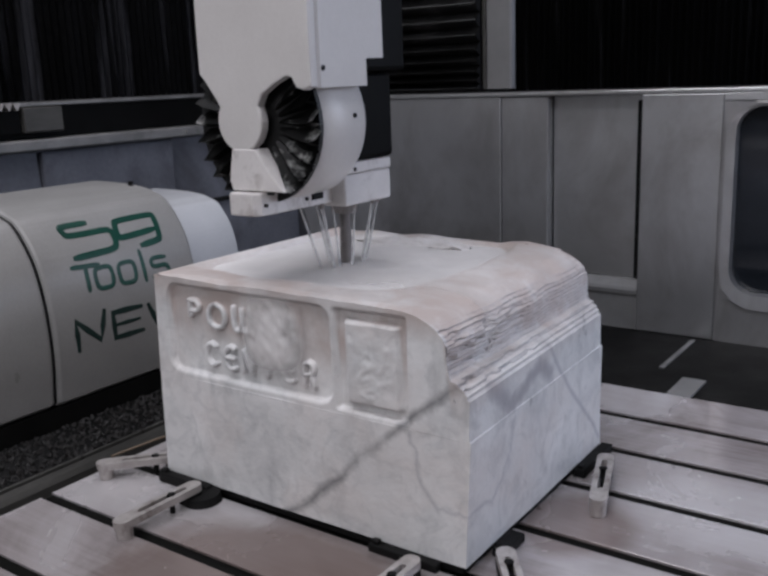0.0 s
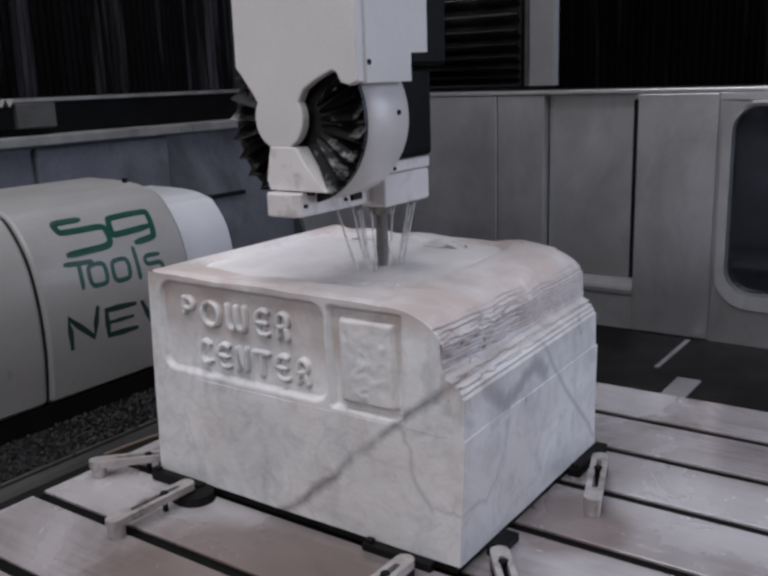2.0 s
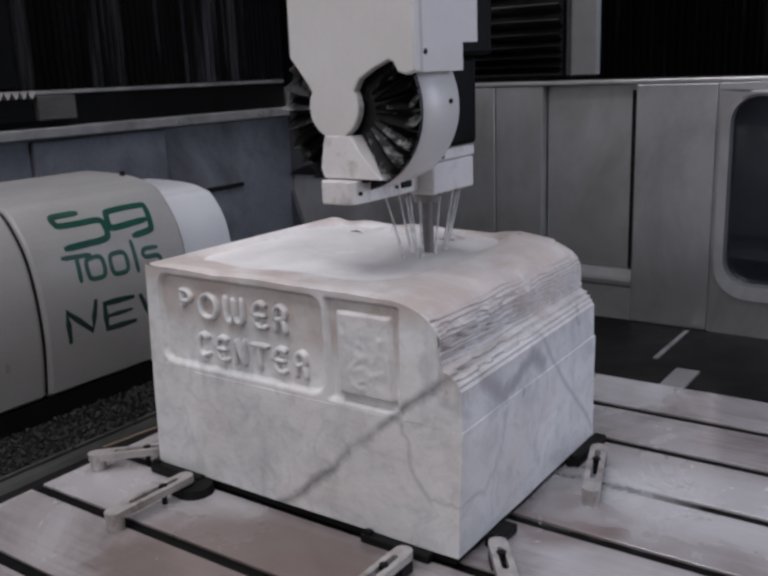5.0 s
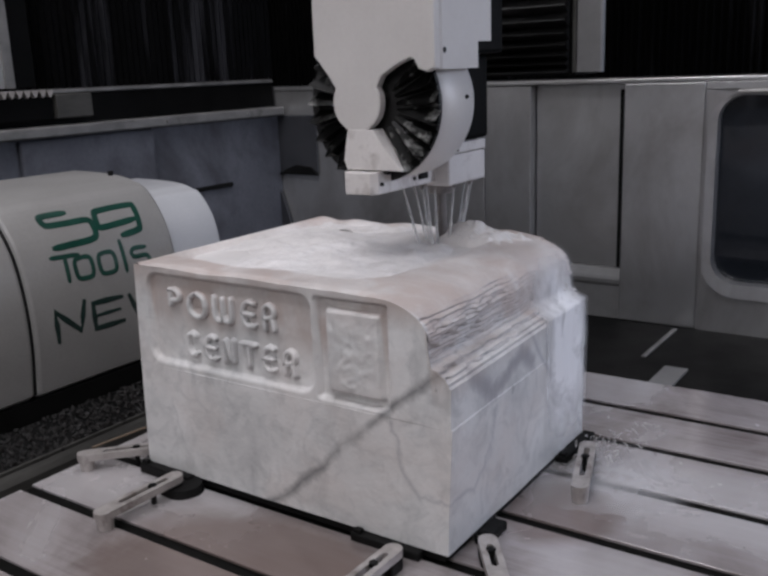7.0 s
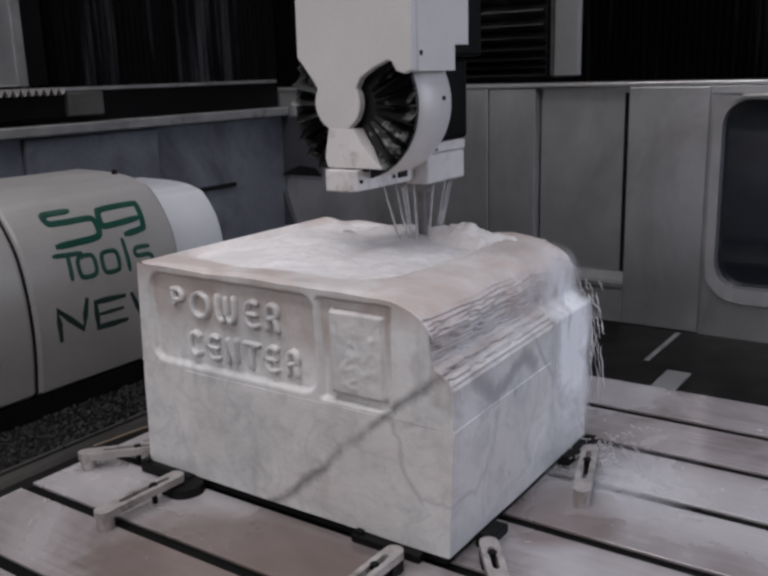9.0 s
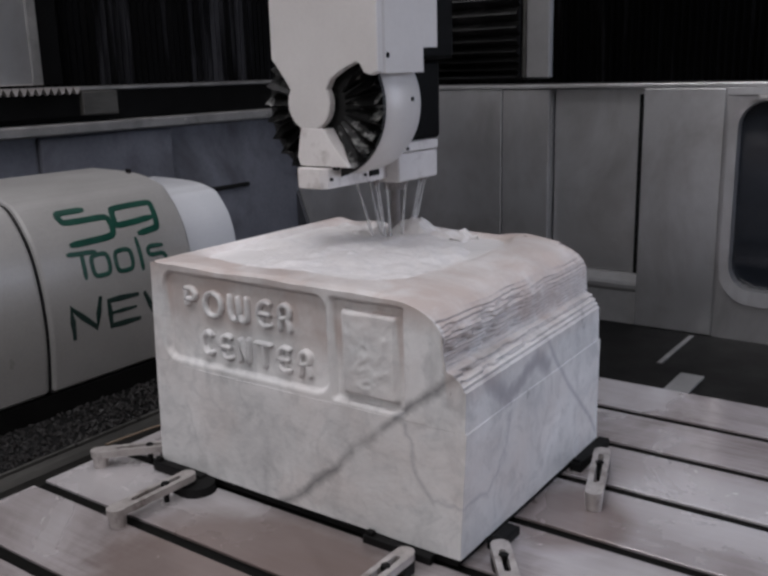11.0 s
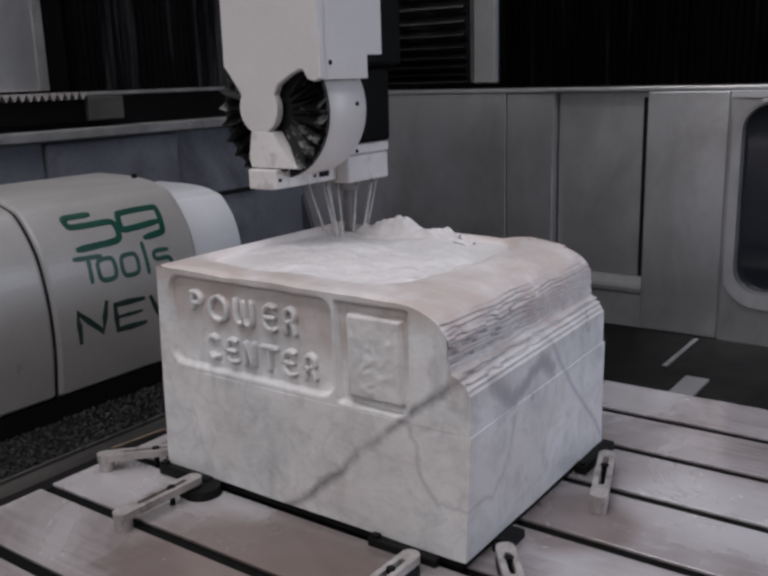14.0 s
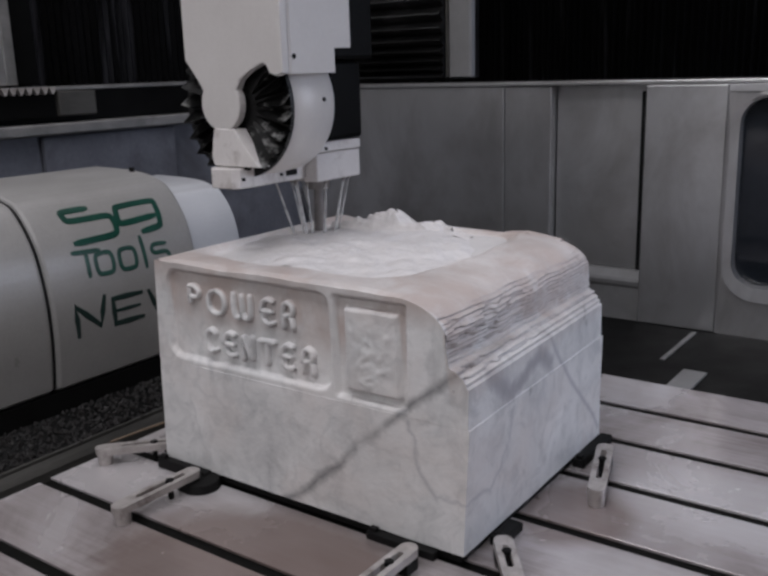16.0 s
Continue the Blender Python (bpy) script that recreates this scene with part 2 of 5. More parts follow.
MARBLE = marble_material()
# cream darkened evenly to stand in for weaker light on the magazine
PAINT = surface("cream_enamel_dimmed", (0.225, 0.222, 0.216), (0.305, 0.30, 0.293), (0.26, 0.38), 0, 4, 120, 0.04, dirt_or_sheen=(0.34, 0.325, 0.31), dirt_or_sheen_at=(0.6, 0.85))
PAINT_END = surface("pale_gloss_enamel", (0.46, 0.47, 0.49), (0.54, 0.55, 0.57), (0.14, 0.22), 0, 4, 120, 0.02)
PAINT_HEAD = surface("warm_white_enamel", (0.54, 0.52, 0.505), (0.63, 0.61, 0.595), (0.34, 0.48), 0, 4, 120, 0.04, dirt_or_sheen=(0.5, 0.47, 0.45), dirt_or_sheen_at=(0.66, 0.9))
STEEL_WALL = surface("satin_sheet_steel", (0.50, 0.50, 0.50), (0.68, 0.68, 0.68), (0.27, 0.38), 0.82, 1.3, 6, 0.0, (1, 1, 0.75), dirt_or_sheen=(0.38, 0.37, 0.36), dirt_or_sheen_at=(0.44, 0.70), dirt_or_sheen_scale=2.2)
SILL_STEEL = surface("matt_folded_steel", (0.15, 0.15, 0.15), (0.23, 0.23, 0.23), (0.55, 0.7), 0.1, 3, 30, 0.0, gloss=0.2)
BLUE_WALL = surface("blue_grey_sheet", (0.10, 0.106, 0.128), (0.20, 0.21, 0.245), (0.35, 0.5), 0.2, 1.6, 60, 0.03, dirt_or_sheen=(0.055, 0.055, 0.065), dirt_or_sheen_at=(0.46, 0.66), dirt_or_sheen_scale=1.7)
RAIL = surface("dull_rail_steel", (0.18, 0.18, 0.18), (0.32, 0.315, 0.31), (0.35, 0.55), 0.5, 9, 120, 0.1, dirt_or_sheen=(0.10, 0.095, 0.09), dirt_or_sheen_at=(0.55, 0.75), dirt_or_sheen_scale=7)
TABLE = table_material()
# near-black colour puts the depth shade of the slots into the iron
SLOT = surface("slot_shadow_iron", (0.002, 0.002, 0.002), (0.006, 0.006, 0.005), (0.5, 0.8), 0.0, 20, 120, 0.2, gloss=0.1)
BLACK = surface("black_bellows_cloth", (0.001, 0.001, 0.001), (0.003, 0.003, 0.003), (0.4, 0.55), 0, 12, 200, 0.1, gloss=0.12)
FAN = surface("black_pleated_leather", (0.002, 0.002, 0.002), (0.008, 0.008, 0.008), (0.3, 0.5), 0, 14, 160, 0.15, dirt_or_sheen=(0.36, 0.36, 0.35), dirt_or_sheen_at=(0.55, 0.68), dirt_or_sheen_scale=19, gloss=0.25)
RIBS = surface("black_rubber_ribs", (0.003, 0.003, 0.003), (0.010, 0.010, 0.010), (0.28, 0.4), 0, 12, 200, 0.1, dirt_or_sheen=(0.06, 0.06, 0.06), dirt_or_sheen_at=(0.55, 0.75), dirt_or_sheen_scale=8)
# upright grey streaks paint the faint glints on the pleats
CURTAIN = surface("black_curtain_cloth", (0.001, 0.001, 0.001), (0.004, 0.004, 0.004), (0.4, 0.55), 0, 12, 200, 0.1, (1, 1, 0.08), dirt_or_sheen=(0.035, 0.035, 0.037), dirt_or_sheen_at=(0.57, 0.8), dirt_or_sheen_scale=9, gloss=0.02)
# stronger grey streaks, painted as highlights on the side pleats
CURTAIN_SIDE = surface("sheen_streaked_curtain", (0.001, 0.001, 0.001), (0.005, 0.005, 0.006), (0.4, 0.55), 0, 12, 200, 0.1, (1, 1, 0.05), dirt_or_sheen=(0.075, 0.075, 0.085), dirt_or_sheen_at=(0.54, 0.74), dirt_or_sheen_scale=13, gloss=0.08)
GRIMY = surface("grimy_white_enamel", (0.60, 0.57, 0.555), (0.74, 0.715, 0.70), (0.32, 0.5), 0, 5, 120, 0.06, dirt_or_sheen=(0.30, 0.26, 0.24), dirt_or_sheen_at=(0.52, 0.78), dirt_or_sheen_scale=15)
FAN_RIM = surface("black_rim_leather", (0.004, 0.004, 0.004), (0.012, 0.012, 0.012), (0.4, 0.6), 0, 14, 160, 0.15, dirt_or_sheen=(0.12, 0.12, 0.115), dirt_or_sheen_at=(0.6, 0.8), dirt_or_sheen_scale=25)
DARK_FLOOR = surface("dark_rubber_floor", (0.002, 0.002, 0.002), (0.005, 0.005, 0.005), (0.4, 0.6), 0, 4, 90, 0.2, dirt_or_sheen=(0.014, 0.013, 0.013), dirt_or_sheen_at=(0.6, 0.8), dirt_or_sheen_scale=6, gloss=0.10)
DARK_PLATE = surface("dark_slate_sheet", (0.03, 0.032, 0.038), (0.055, 0.057, 0.065), (0.4, 0.6), 0.1, 5, 90, 0.1)
TOOL_STEEL = surface("tool_steel", (0.16, 0.145, 0.14), (0.26, 0.24, 0.235), (0.3, 0.45), 0.2, 20, 200, 0.1, dirt_or_sheen=(0.38, 0.36, 0.35), dirt_or_sheen_at=(0.55, 0.75), dirt_or_sheen_scale=30)
CLAMP = surface("worn_clamp_steel", (0.32, 0.295, 0.28), (0.54, 0.51, 0.495), (0.28, 0.45), 0.3, 22, 200, 0.15, dirt_or_sheen=(0.20, 0.175, 0.16), dirt_or_sheen_at=(0.5, 0.68), dirt_or_sheen_scale=18)
RUBBER = surface("black_rubber", (0.003, 0.003, 0.003), (0.008, 0.008, 0.008), (0.5, 0.7), 0, 20, 120, 0.2, gloss=0.2)
GREEN_INK = surface("dark_green_vinyl", (0.002, 0.035, 0.025), (0.004, 0.060, 0.040), (0.35, 0.45), 0, 20, 90, 0.0)
INK = surface("dark_slate_vinyl", (0.002, 0.016, 0.013), (0.003, 0.024, 0.019), (0.35, 0.45), 0, 20, 90, 0.0)
OILY = surface("oily_dark_steel", (0.03, 0.03, 0.028), (0.10, 0.097, 0.09), (0.3, 0.5), 0.3, 9, 120, 0.1, (1, 0.2, 1))
CHAIN = surface("chip_covered_chain", (0.002, 0.002, 0.002), (0.016, 0.013, 0.012), (0.5, 0.7), 0.1, 26, 160, 0.3, dirt_or_sheen=(0.065, 0.06, 0.055), dirt_or_sheen_at=(0.60, 0.82), dirt_or_sheen_scale=16)
GLASS_DARK = surface("dark_safety_glass", (0.010, 0.012, 0.015), (0.02, 0.023, 0.029), (0.05, 0.12), 0, 3, 40, 0.0)
HALL = surface("hall_plaster", (0.13, 0.13, 0.135), (0.19, 0.19, 0.195), (0.7, 0.9), 0, 2, 60, 0.1)
WIRE = surface("brown_hose_rubber", (0.10, 0.07, 0.045), (0.18, 0.13, 0.09), (0.5, 0.6), 0, 20, 100, 0.1)
POOL = water_material("milky_coolant", (0.74, 0.72, 0.71), 1.0, 0.36, 9, 0.5)
FOAM = water_material("white_foam", (0.72, 0.70, 0.695), 1.0, 0.5, 34, 0.6)
SHEET = water_material("milky_water_sheet", (0.84, 0.82, 0.82), 0.8, 0.3, 7, 0.08)
FILM_X = film_material("milky_film_front", (0.74, 0.72, 0.71), 0.92, (0, 2), 9)
FILM_Y = film_material("milky_film_side", (0.92, 0.92, 0.94), 0.95, (1, 2), 9)
FILM_FLAT = film_material("milky_film_table", (0.74, 0.74, 0.76), 0.28, (0, 1), 16)
JET = water_material("coolant_jet", (0.80, 0.80, 0.80), 0.55, 0.2, 40)

# ---- builders ----


def part(name, bm, material, parent=None, label="", smooth=False):
    """One mesh object; coordinates are given in the world and kept about the parent's base."""
    me = bpy.data.meshes.new(name)
    if smooth:
        for f in bm.faces:
            f.smooth = True
    bm.to_mesh(me)
    bm.free()
    me.materials.append(material)
    ob = new(name, me)
    if parent is not None:
        at, p = Vector((0, 0, 0)), parent
        while p is not None:
            at += Vector(p["at"])
            p = p.parent
        me.transform(Matrix.Translation(-at))
        ob.parent = parent
    ob["at"] = (0.0, 0.0, 0.0)
    if label:
        ob["label"] = label
    return ob


def thing(name, at, label, category, group="", kind=""):
    e = new(name)
    e.location = at
    e["at"] = tuple(at)
    e.empty_display_size = 0.05
    return tagged(e, label, category, group, kind)


def box(x0, x1, y0, y1, z0, z1, bevel=0.003, seg=2, bm=None):
    bm = bm or bmesh.new()
    m = Matrix.LocRotScale(((x0 + x1) / 2, (y0 + y1) / 2, (z0 + z1) / 2), None, (x1 - x0, y1 - y0, z1 - z0))
    vs = bmesh.ops.create_cube(bm, size=1, matrix=m)["verts"]
    if bevel:
        es = list({e for v in vs for e in v.link_edges})
        bmesh.ops.bevel(bm, geom=es, offset=bevel, segments=seg, affect="EDGES", profile=0.5)
    return bm


def prism(outline, axis, a, b, bevel=0.0, bm=None):
    """A polygon swept along an axis. axis y: outline of (x, z); x: (y, z); z: (x, y)."""
    bm = bm or bmesh.new()
    place = {"y": lambda p, d: (p[0], d, p[1]), "x": lambda p, d: (d, p[0], p[1]), "z": lambda p, d: (p[0], p[1], d)}[axis]
    low, high = [bm.verts.new(place(p, a)) for p in outline], [bm.verts.new(place(p, b)) for p in outline]
    caps = [bm.faces.new(low), bm.faces.new(list(reversed(high)))]
    for i in range(len(outline)):
        j = (i + 1) % len(outline)
        bm.faces.new((low[j], low[i], high[i], high[j]))
    bmesh.ops.recalc_face_normals(bm, faces=bm.faces[:])
    if bevel:
        bmesh.ops.bevel(bm, geom=list({e for f in caps for e in f.edges}), offset=bevel, segments=2, affect="EDGES", profile=0.5)
    return bm


def rod(a, b, r0, r1=None, seg=16, bm=None):
    bm = bm or bmesh.new()
    a, b = Vector(a), Vector(b)
    m = Matrix.Translation((a + b) / 2) @ (b - a).to_track_quat("Z", "Y").to_matrix().to_4x4()
    bmesh.ops.create_cone(bm, cap_ends=True, segments=seg, radius1=r0, radius2=r0 if r1 is None else r1, depth=(b - a).length, matrix=m)
    return bm


def smooth_line(pts, n=6, closed=False):
    P, out = [Vector(p) for p in pts], []
    k = len(P)
    for i in range(k if closed else k - 1):
        g = (lambda j: P[j % k]) if closed else (lambda j: P[min(max(j, 0), k - 1)])
        p0, p1, p2, p3 = g(i - 1), g(i), g(i + 1), g(i + 2)
        for s in range(n):
            u = s / n
            out.append(0.5 * (2 * p1 + (p2 - p0) * u + (2 * p0 - 5 * p1 + 4 * p2 - p3) * u * u + (3 * p1 - p0 - 3 * p2 + p3) * u ** 3))
    if not closed:
        out.append(P[-1])
    return out


def stroke(path, width, high, put, bm=None):
    """A raised stroke along a flat path; put(a, b, h) lays it on its surface."""
    bm = bm or bmesh.new()
    pts = [Vector(p) for p in path]
    rings = []
    for i, p in enumerate(pts):
        d = (pts[min(i + 1, len(pts) - 1)] - pts[max(i - 1, 0)]).normalized()
        n = Vector((-d.y, d.x))
        e = p - d * width * 0.45 if i == 0 else p + d * width * 0.45 if i == len(pts) - 1 else p
        k = 0.6 if i in (0, len(pts) - 1) else 1.0
        rings.append([bm.verts.new(put(*(e + n * width * 0.5 * s * k), h * high)) for s, h in ((-1, -0.2), (-0.85, 0.75), (-0.4, 1), (0.4, 1), (0.85, 0.75), (1, -0.2))])
    for a, b in zip(rings, rings[1:]):
        for i in range(5):
            bm.faces.new((a[i], a[i + 1], b[i + 1], b[i]))
    bm.faces.new(rings[0]), bm.faces.new(list(reversed(rings[-1])))
    bmesh.ops.recalc_face_normals(bm, faces=bm.faces[:])
    return bm


def tube(pts, radii, seg=7):
    """One connected round tube along points, its radius given at each."""
    bm = bmesh.new()
    rings = []
    for i, p in enumerate(pts):
        d = (pts[min(i + 1, len(pts) - 1)] - pts[max(i - 1, 0)]).normalized()
        u = d.orthogonal().normalized()
        if rings:
            u = (last - d * last.dot(d)).normalized()
        last, v = u, d.cross(u)
        rings.append([bm.verts.new(p + (u * math.cos(2 * math.pi * k / seg) + v * math.sin(2 * math.pi * k / seg)) * radii[i]) for k in range(seg)])
    for a, b in zip(rings, rings[1:]):
        for k in range(seg):
            bm.faces.new((a[k], a[(k + 1) % seg], b[(k + 1) % seg], b[k]))
    bm.faces.new(rings[0]), bm.faces.new(rings[-1])
    bmesh.ops.recalc_face_normals(bm, faces=bm.faces[:])
    return bm


# ---- setting ----
TABLE_X0, TABLE_X1, TABLE_Y0, TABLE_Y1 = -1.125, 1.7, -0.985, 1.245
FLOOR_Z = -0.091


def setting():
    floor = part("floor", box(-3.2, 3.7, -4.3, 2.9, -0.55, FLOOR_Z, 0), DARK_FLOOR)
    tagged(floor, "dark wet rubber floor around the machine table", "floor", kind="structure")
    back_wall()
    left_wall()
    curtain("curtain_back", "black pleated bellows curtain above the steel back wall", (-2.46, 2.31), (1.6, 2.31), 0.95, 1.9, 0.030, 0.016, CURTAIN)
    curtain("curtain_side", "black pleated bellows curtain above the side rail", (-2.44, -1.4), (-2.44, 2.31), 0.992, 1.9, 0.034, 0.018, CURTAIN_SIDE)
    # the hall that closes the place
    for name, b in (("wall_hall_front", (-3.2, 3.7, -4.4, -4.3)), ("wall_hall_east", (2.3, 2.4, -4.3, 2.9)), ("wall_hall_west", (-3.3, -3.2, -4.4, 3.0)), ("wall_hall_north", (-3.2, 3.7, 2.9, 3.0))):
        tagged(part(name, box(*b, -0.55, 4.6, 0), HALL), "plain grey plaster wall of the workshop hall", "wall", kind="structure")
    tagged(part("ceiling", box(-3.3, 3.8, -4.4, 3.0, 4.6, 4.7, 0), HALL), "plain grey ceiling of the workshop hall", "ceiling", kind="structure")


def curtain(name, label, a, b, z0, z1, pitch, depth, cloth):
    a, b = Vector((*a, 0)), Vector((*b, 0))
    along, n = (b - a).normalized(), int((b - a).length / pitch)
    side = Vector((along.y, -along.x, 0))
    bm = bmesh.new()
    rows = []
    for i in range(2 * n + 1):
        p = a + along * (pitch * i / 2) + side * (depth if i % 2 else 0) * (0.7 + 0.3 * noise.noise(Vector((i * 0.37, 2, 1))))
        rows.append([bm.verts.new((p.x, p.y, z)) for z in (z0, z0 + 0.25, z0 + 0.55, z1)])
    for r, s in zip(rows, rows[1:]):
        for k in range(3):
            bm.faces.new((r[k], s[k], s[k + 1], r[k + 1]))
    bmesh.ops.solidify(bm, geom=bm.faces[:], thickness=0.002)
    tagged(part(name, bm, cloth), label, "curtain", kind="structure")


def rounded(x0, x1, z0, z1, r, seg=6):
    out = []
    for cx, cz, s in ((x1 - r, z1 - r, 0), (x0 + r, z1 - r, 90), (x0 + r, z0 + r, 180), (x1 - r, z0 + r, 270)):
        for i in range(seg + 1):
            t = radians(s + 90 * i / seg)
            out.append((cx + r * math.cos(t), cz + r * math.sin(t)))
    return out


def ring_frame(outer, inner, y0, y1):
    """A flat frame between two outlines of equal count, of (x, z), from y0 (front) to y1."""
    bm = bmesh.new()
    fo, fi = [bm.verts.new((x, y0, z)) for x, z in outer], [bm.verts.new((x, y0 + 0.006, z)) for x, z in inner]
    bo, bi = [bm.verts.new((x, y1, z)) for x, z in outer], [bm.verts.new((x, y1, z)) for x, z in inner]
    for i in range(len(outer)):
        j = (i + 1) % len(outer)
        for a, b in ((fo, fi), (fi, bi), (bo, fo), (bi, bo)):
            bm.faces.new((a[i], a[j], b[j], b[i]))
    bmesh.ops.recalc_face_normals(bm, faces=bm.faces[:])
    return bm


def back_wall():
    """Steel wall behind the table: flat sheets, a sunk panel, a wide post and a rounded dark window."""
    w = thing("wall_north", (-0.4, 2.2, FLOOR_Z), "brushed grey sheet-steel enclosure wall with sunk panels", "wall", kind="structure")
    part("sheet", box(-2.34, -1.083, 2.2, 2.27, FLOOR_Z, 0.925, 0.004), STEEL_WALL, w)
    part("sheet", box(-1.079, -0.849, 2.204, 2.30, FLOOR_Z, 0.925, 0.004), STEEL_WALL, w)
    part("sunk_panel", box(-0.845, -0.421, 2.262, 2.30, 0.13, 0.925, 0.004), STEEL_WALL, w, "sunk flat steel panel")
    # added black strip that draws the shadow line left of the post
    part("post_shade", box(-0.456, -0.4212, 2.248, 2.2615, 0.131, 0.90, 0.003), RUBBER, w, "dark strip standing in for the shadow beside the post")
    sill = [(2.30, FLOOR_Z), (2.205, FLOOR_Z), (2.205, 0.055), (2.198, 0.068), (2.196, 0.085), (2.202, 0.098), (2.226, 0.126), (2.30, 0.1295)]
    part("sill", prism(sill, "x", -0.845, -0.421), SILL_STEEL, w, "rounded sill below the sunk panel")
    part("post", box(-0.420, -0.092, 2.194, 2.30, FLOOR_Z, 0.925, 0.006, 3), STEEL_WALL, w, "wide flat steel post")
    part("lower_sheet", box(0.92, 1.6, 2.194, 2.27, FLOOR_Z, 0.0235, 0.001), STEEL_WALL, w)
    part("upper_sheet", box(-0.0905, 1.6, 2.194, 2.27, 0.8965, 0.925, 0.001), STEEL_WALL, w)
    part("sheet", box(0.92, 1.6, 2.2, 2.27, 0.024, 0.896, 0.004), STEEL_WALL, w)
    part("cap_rail", box(-2.34, 1.6, 2.194, 2.275, 0.9265, 0.945, 0.004), STEEL_WALL, w, "folded steel cap along the top edge")
    win = thing("window_1", (0.4, 2.2, 0.024), "dark safety window with a rounded steel frame", "window", kind="structure")
    outer, inner = rounded(-0.09, 0.918, FLOOR_Z, 0.896, 0.004), rounded(-0.040, 0.87, 0.118, 0.872, 0.10)
    mid = rounded(-0.076, 0.90, 0.060, 0.885, 0.14)
    part("window_frame", ring_frame(outer, mid, 2.194, 2.262), STEEL_WALL, win, "flat pressed steel window frame")
    part("window_bead", ring_frame(mid, inner, 2.186, 2.262), STEEL_WALL, win, "rounded bead round the pane")
    # corner fillers beyond the rounding
    part("backing", box(-0.09, 0.918, 2.262, 2.27, FLOOR_Z, 0.896, 0), BLACK, win)
    part("pane", prism(inner, "y", 2.25, 2.258), GLASS_DARK, win, "dark glass pane")
    # recess in the far corner
    part("corner_recess", box(-2.33, -2.06, 2.186, 2.198, 0.50, 0.80, 0.006), DARK_PLATE, w, "dark blue-grey cover plate in the corner")
    part("corner_slot", prism([(-2.33, 0.487), (-2.06, 0.487), (-2.10, 0.53), (-2.2, 0.54), (-2.26, 0.52)], "y", 2.176, 2.19), RUBBER, w, "black wedge at the corner slot")
    # added dark plate, shaped as the slanted shadow low in the corner
    part("corner_shade", prism([(-2.335, 0.44), (-2.25, 0.20), (-2.25, FLOOR_Z), (-2.335, FLOOR_Z)], "y", 2.17, 2.197), DARK_PLATE, w, "dark plate standing in for the slanted shadow in the corner")
    # floor strips
    tagged(part("floor_strip", box(-0.166, -0.146, 1.74, 2.15, FLOOR_Z, FLOOR_Z + 0.006, 0.002), RAIL), "thin pale steel strip on the dark floor", "strip", kind="structure")
    tagged(part("floor_plate", box(-0.052, 0.034, 1.36, 1.665, FLOOR_Z, FLOOR_Z + 0.008, 0.002), RAIL), "pale steel plate on the dark floor", "plate", kind="structure")


def left_wall():
    w = thing("wall_west", (-2.34, 0.5, FLOOR_Z), "blue-grey sheet-steel side wall below the guide rails", "wall", kind="structure")
    part("sheet", box(-2.40, -2.32, -1.4, 2.196, FLOOR_Z, 0.80, 0.004), BLUE_WALL, w)
    part("lip", box(-2.40, -2.26, -1.4, 2.18, 0.803, 0.847, 0.008), RAIL, w, "pale rolled lip of the rail bed")
    part("channel", box(-2.47, -2.34, -1.4, 2.19, 0.85, 0.972, 0.003), BLACK, w, "black rail channel")
    part("upper_rail", box(-2.40, -2.33, -1.4, 2.18, 0.974, 0.988, 0.003), RAIL, w, "thin pale upper rail")
    part("cover_panel", box(-2.318, -2.29, 0.62, 1.30, 0.50, 0.795, 0.01), BLUE_WALL, w, "raised blue-grey cover panel")
    part("slot_handle", box(-2.318, -2.305, 1.50, 1.80, 0.470, 0.492, 0.005), RUBBER, w, "long black slot handle")
    for y in (0.42, 1.36, 1.9):
        part("bolt", rod((-2.262, y, 0.826), (-2.252, y, 0.826), 0.008, seg=8), RAIL, w)


# ---- the table ----


def machine_table():
    t = thing("machine_table", (0.3, 0.1, FLOOR_Z), "cast-iron T-slot machine table with wet milled strips", "machine table")
    # bed raised close under the strips, its black serving as slot shade
    part("bed", box(TABLE_X0, TABLE_X1, TABLE_Y0, TABLE_Y1, FLOOR_Z, -0.008, 0.003), SLOT, t, "iron bed under the strips, blackened as slot shade")
    edges = [TABLE_Y0, -0.772, -0.520, -0.267, -0.018, 0.228, 0.494, 0.749, 0.998, TABLE_Y1]
    for i, (a, b) in enumerate(zip(edges, edges[1:])):
        y0, y1 = a + (0.017 if i else 0), b - (0.017 if b < TABLE_Y1 else 0)
        part("table_strip", box(TABLE_X0, TABLE_X1, y0, y1, -0.008, 0.0, 0.002), TABLE, t)


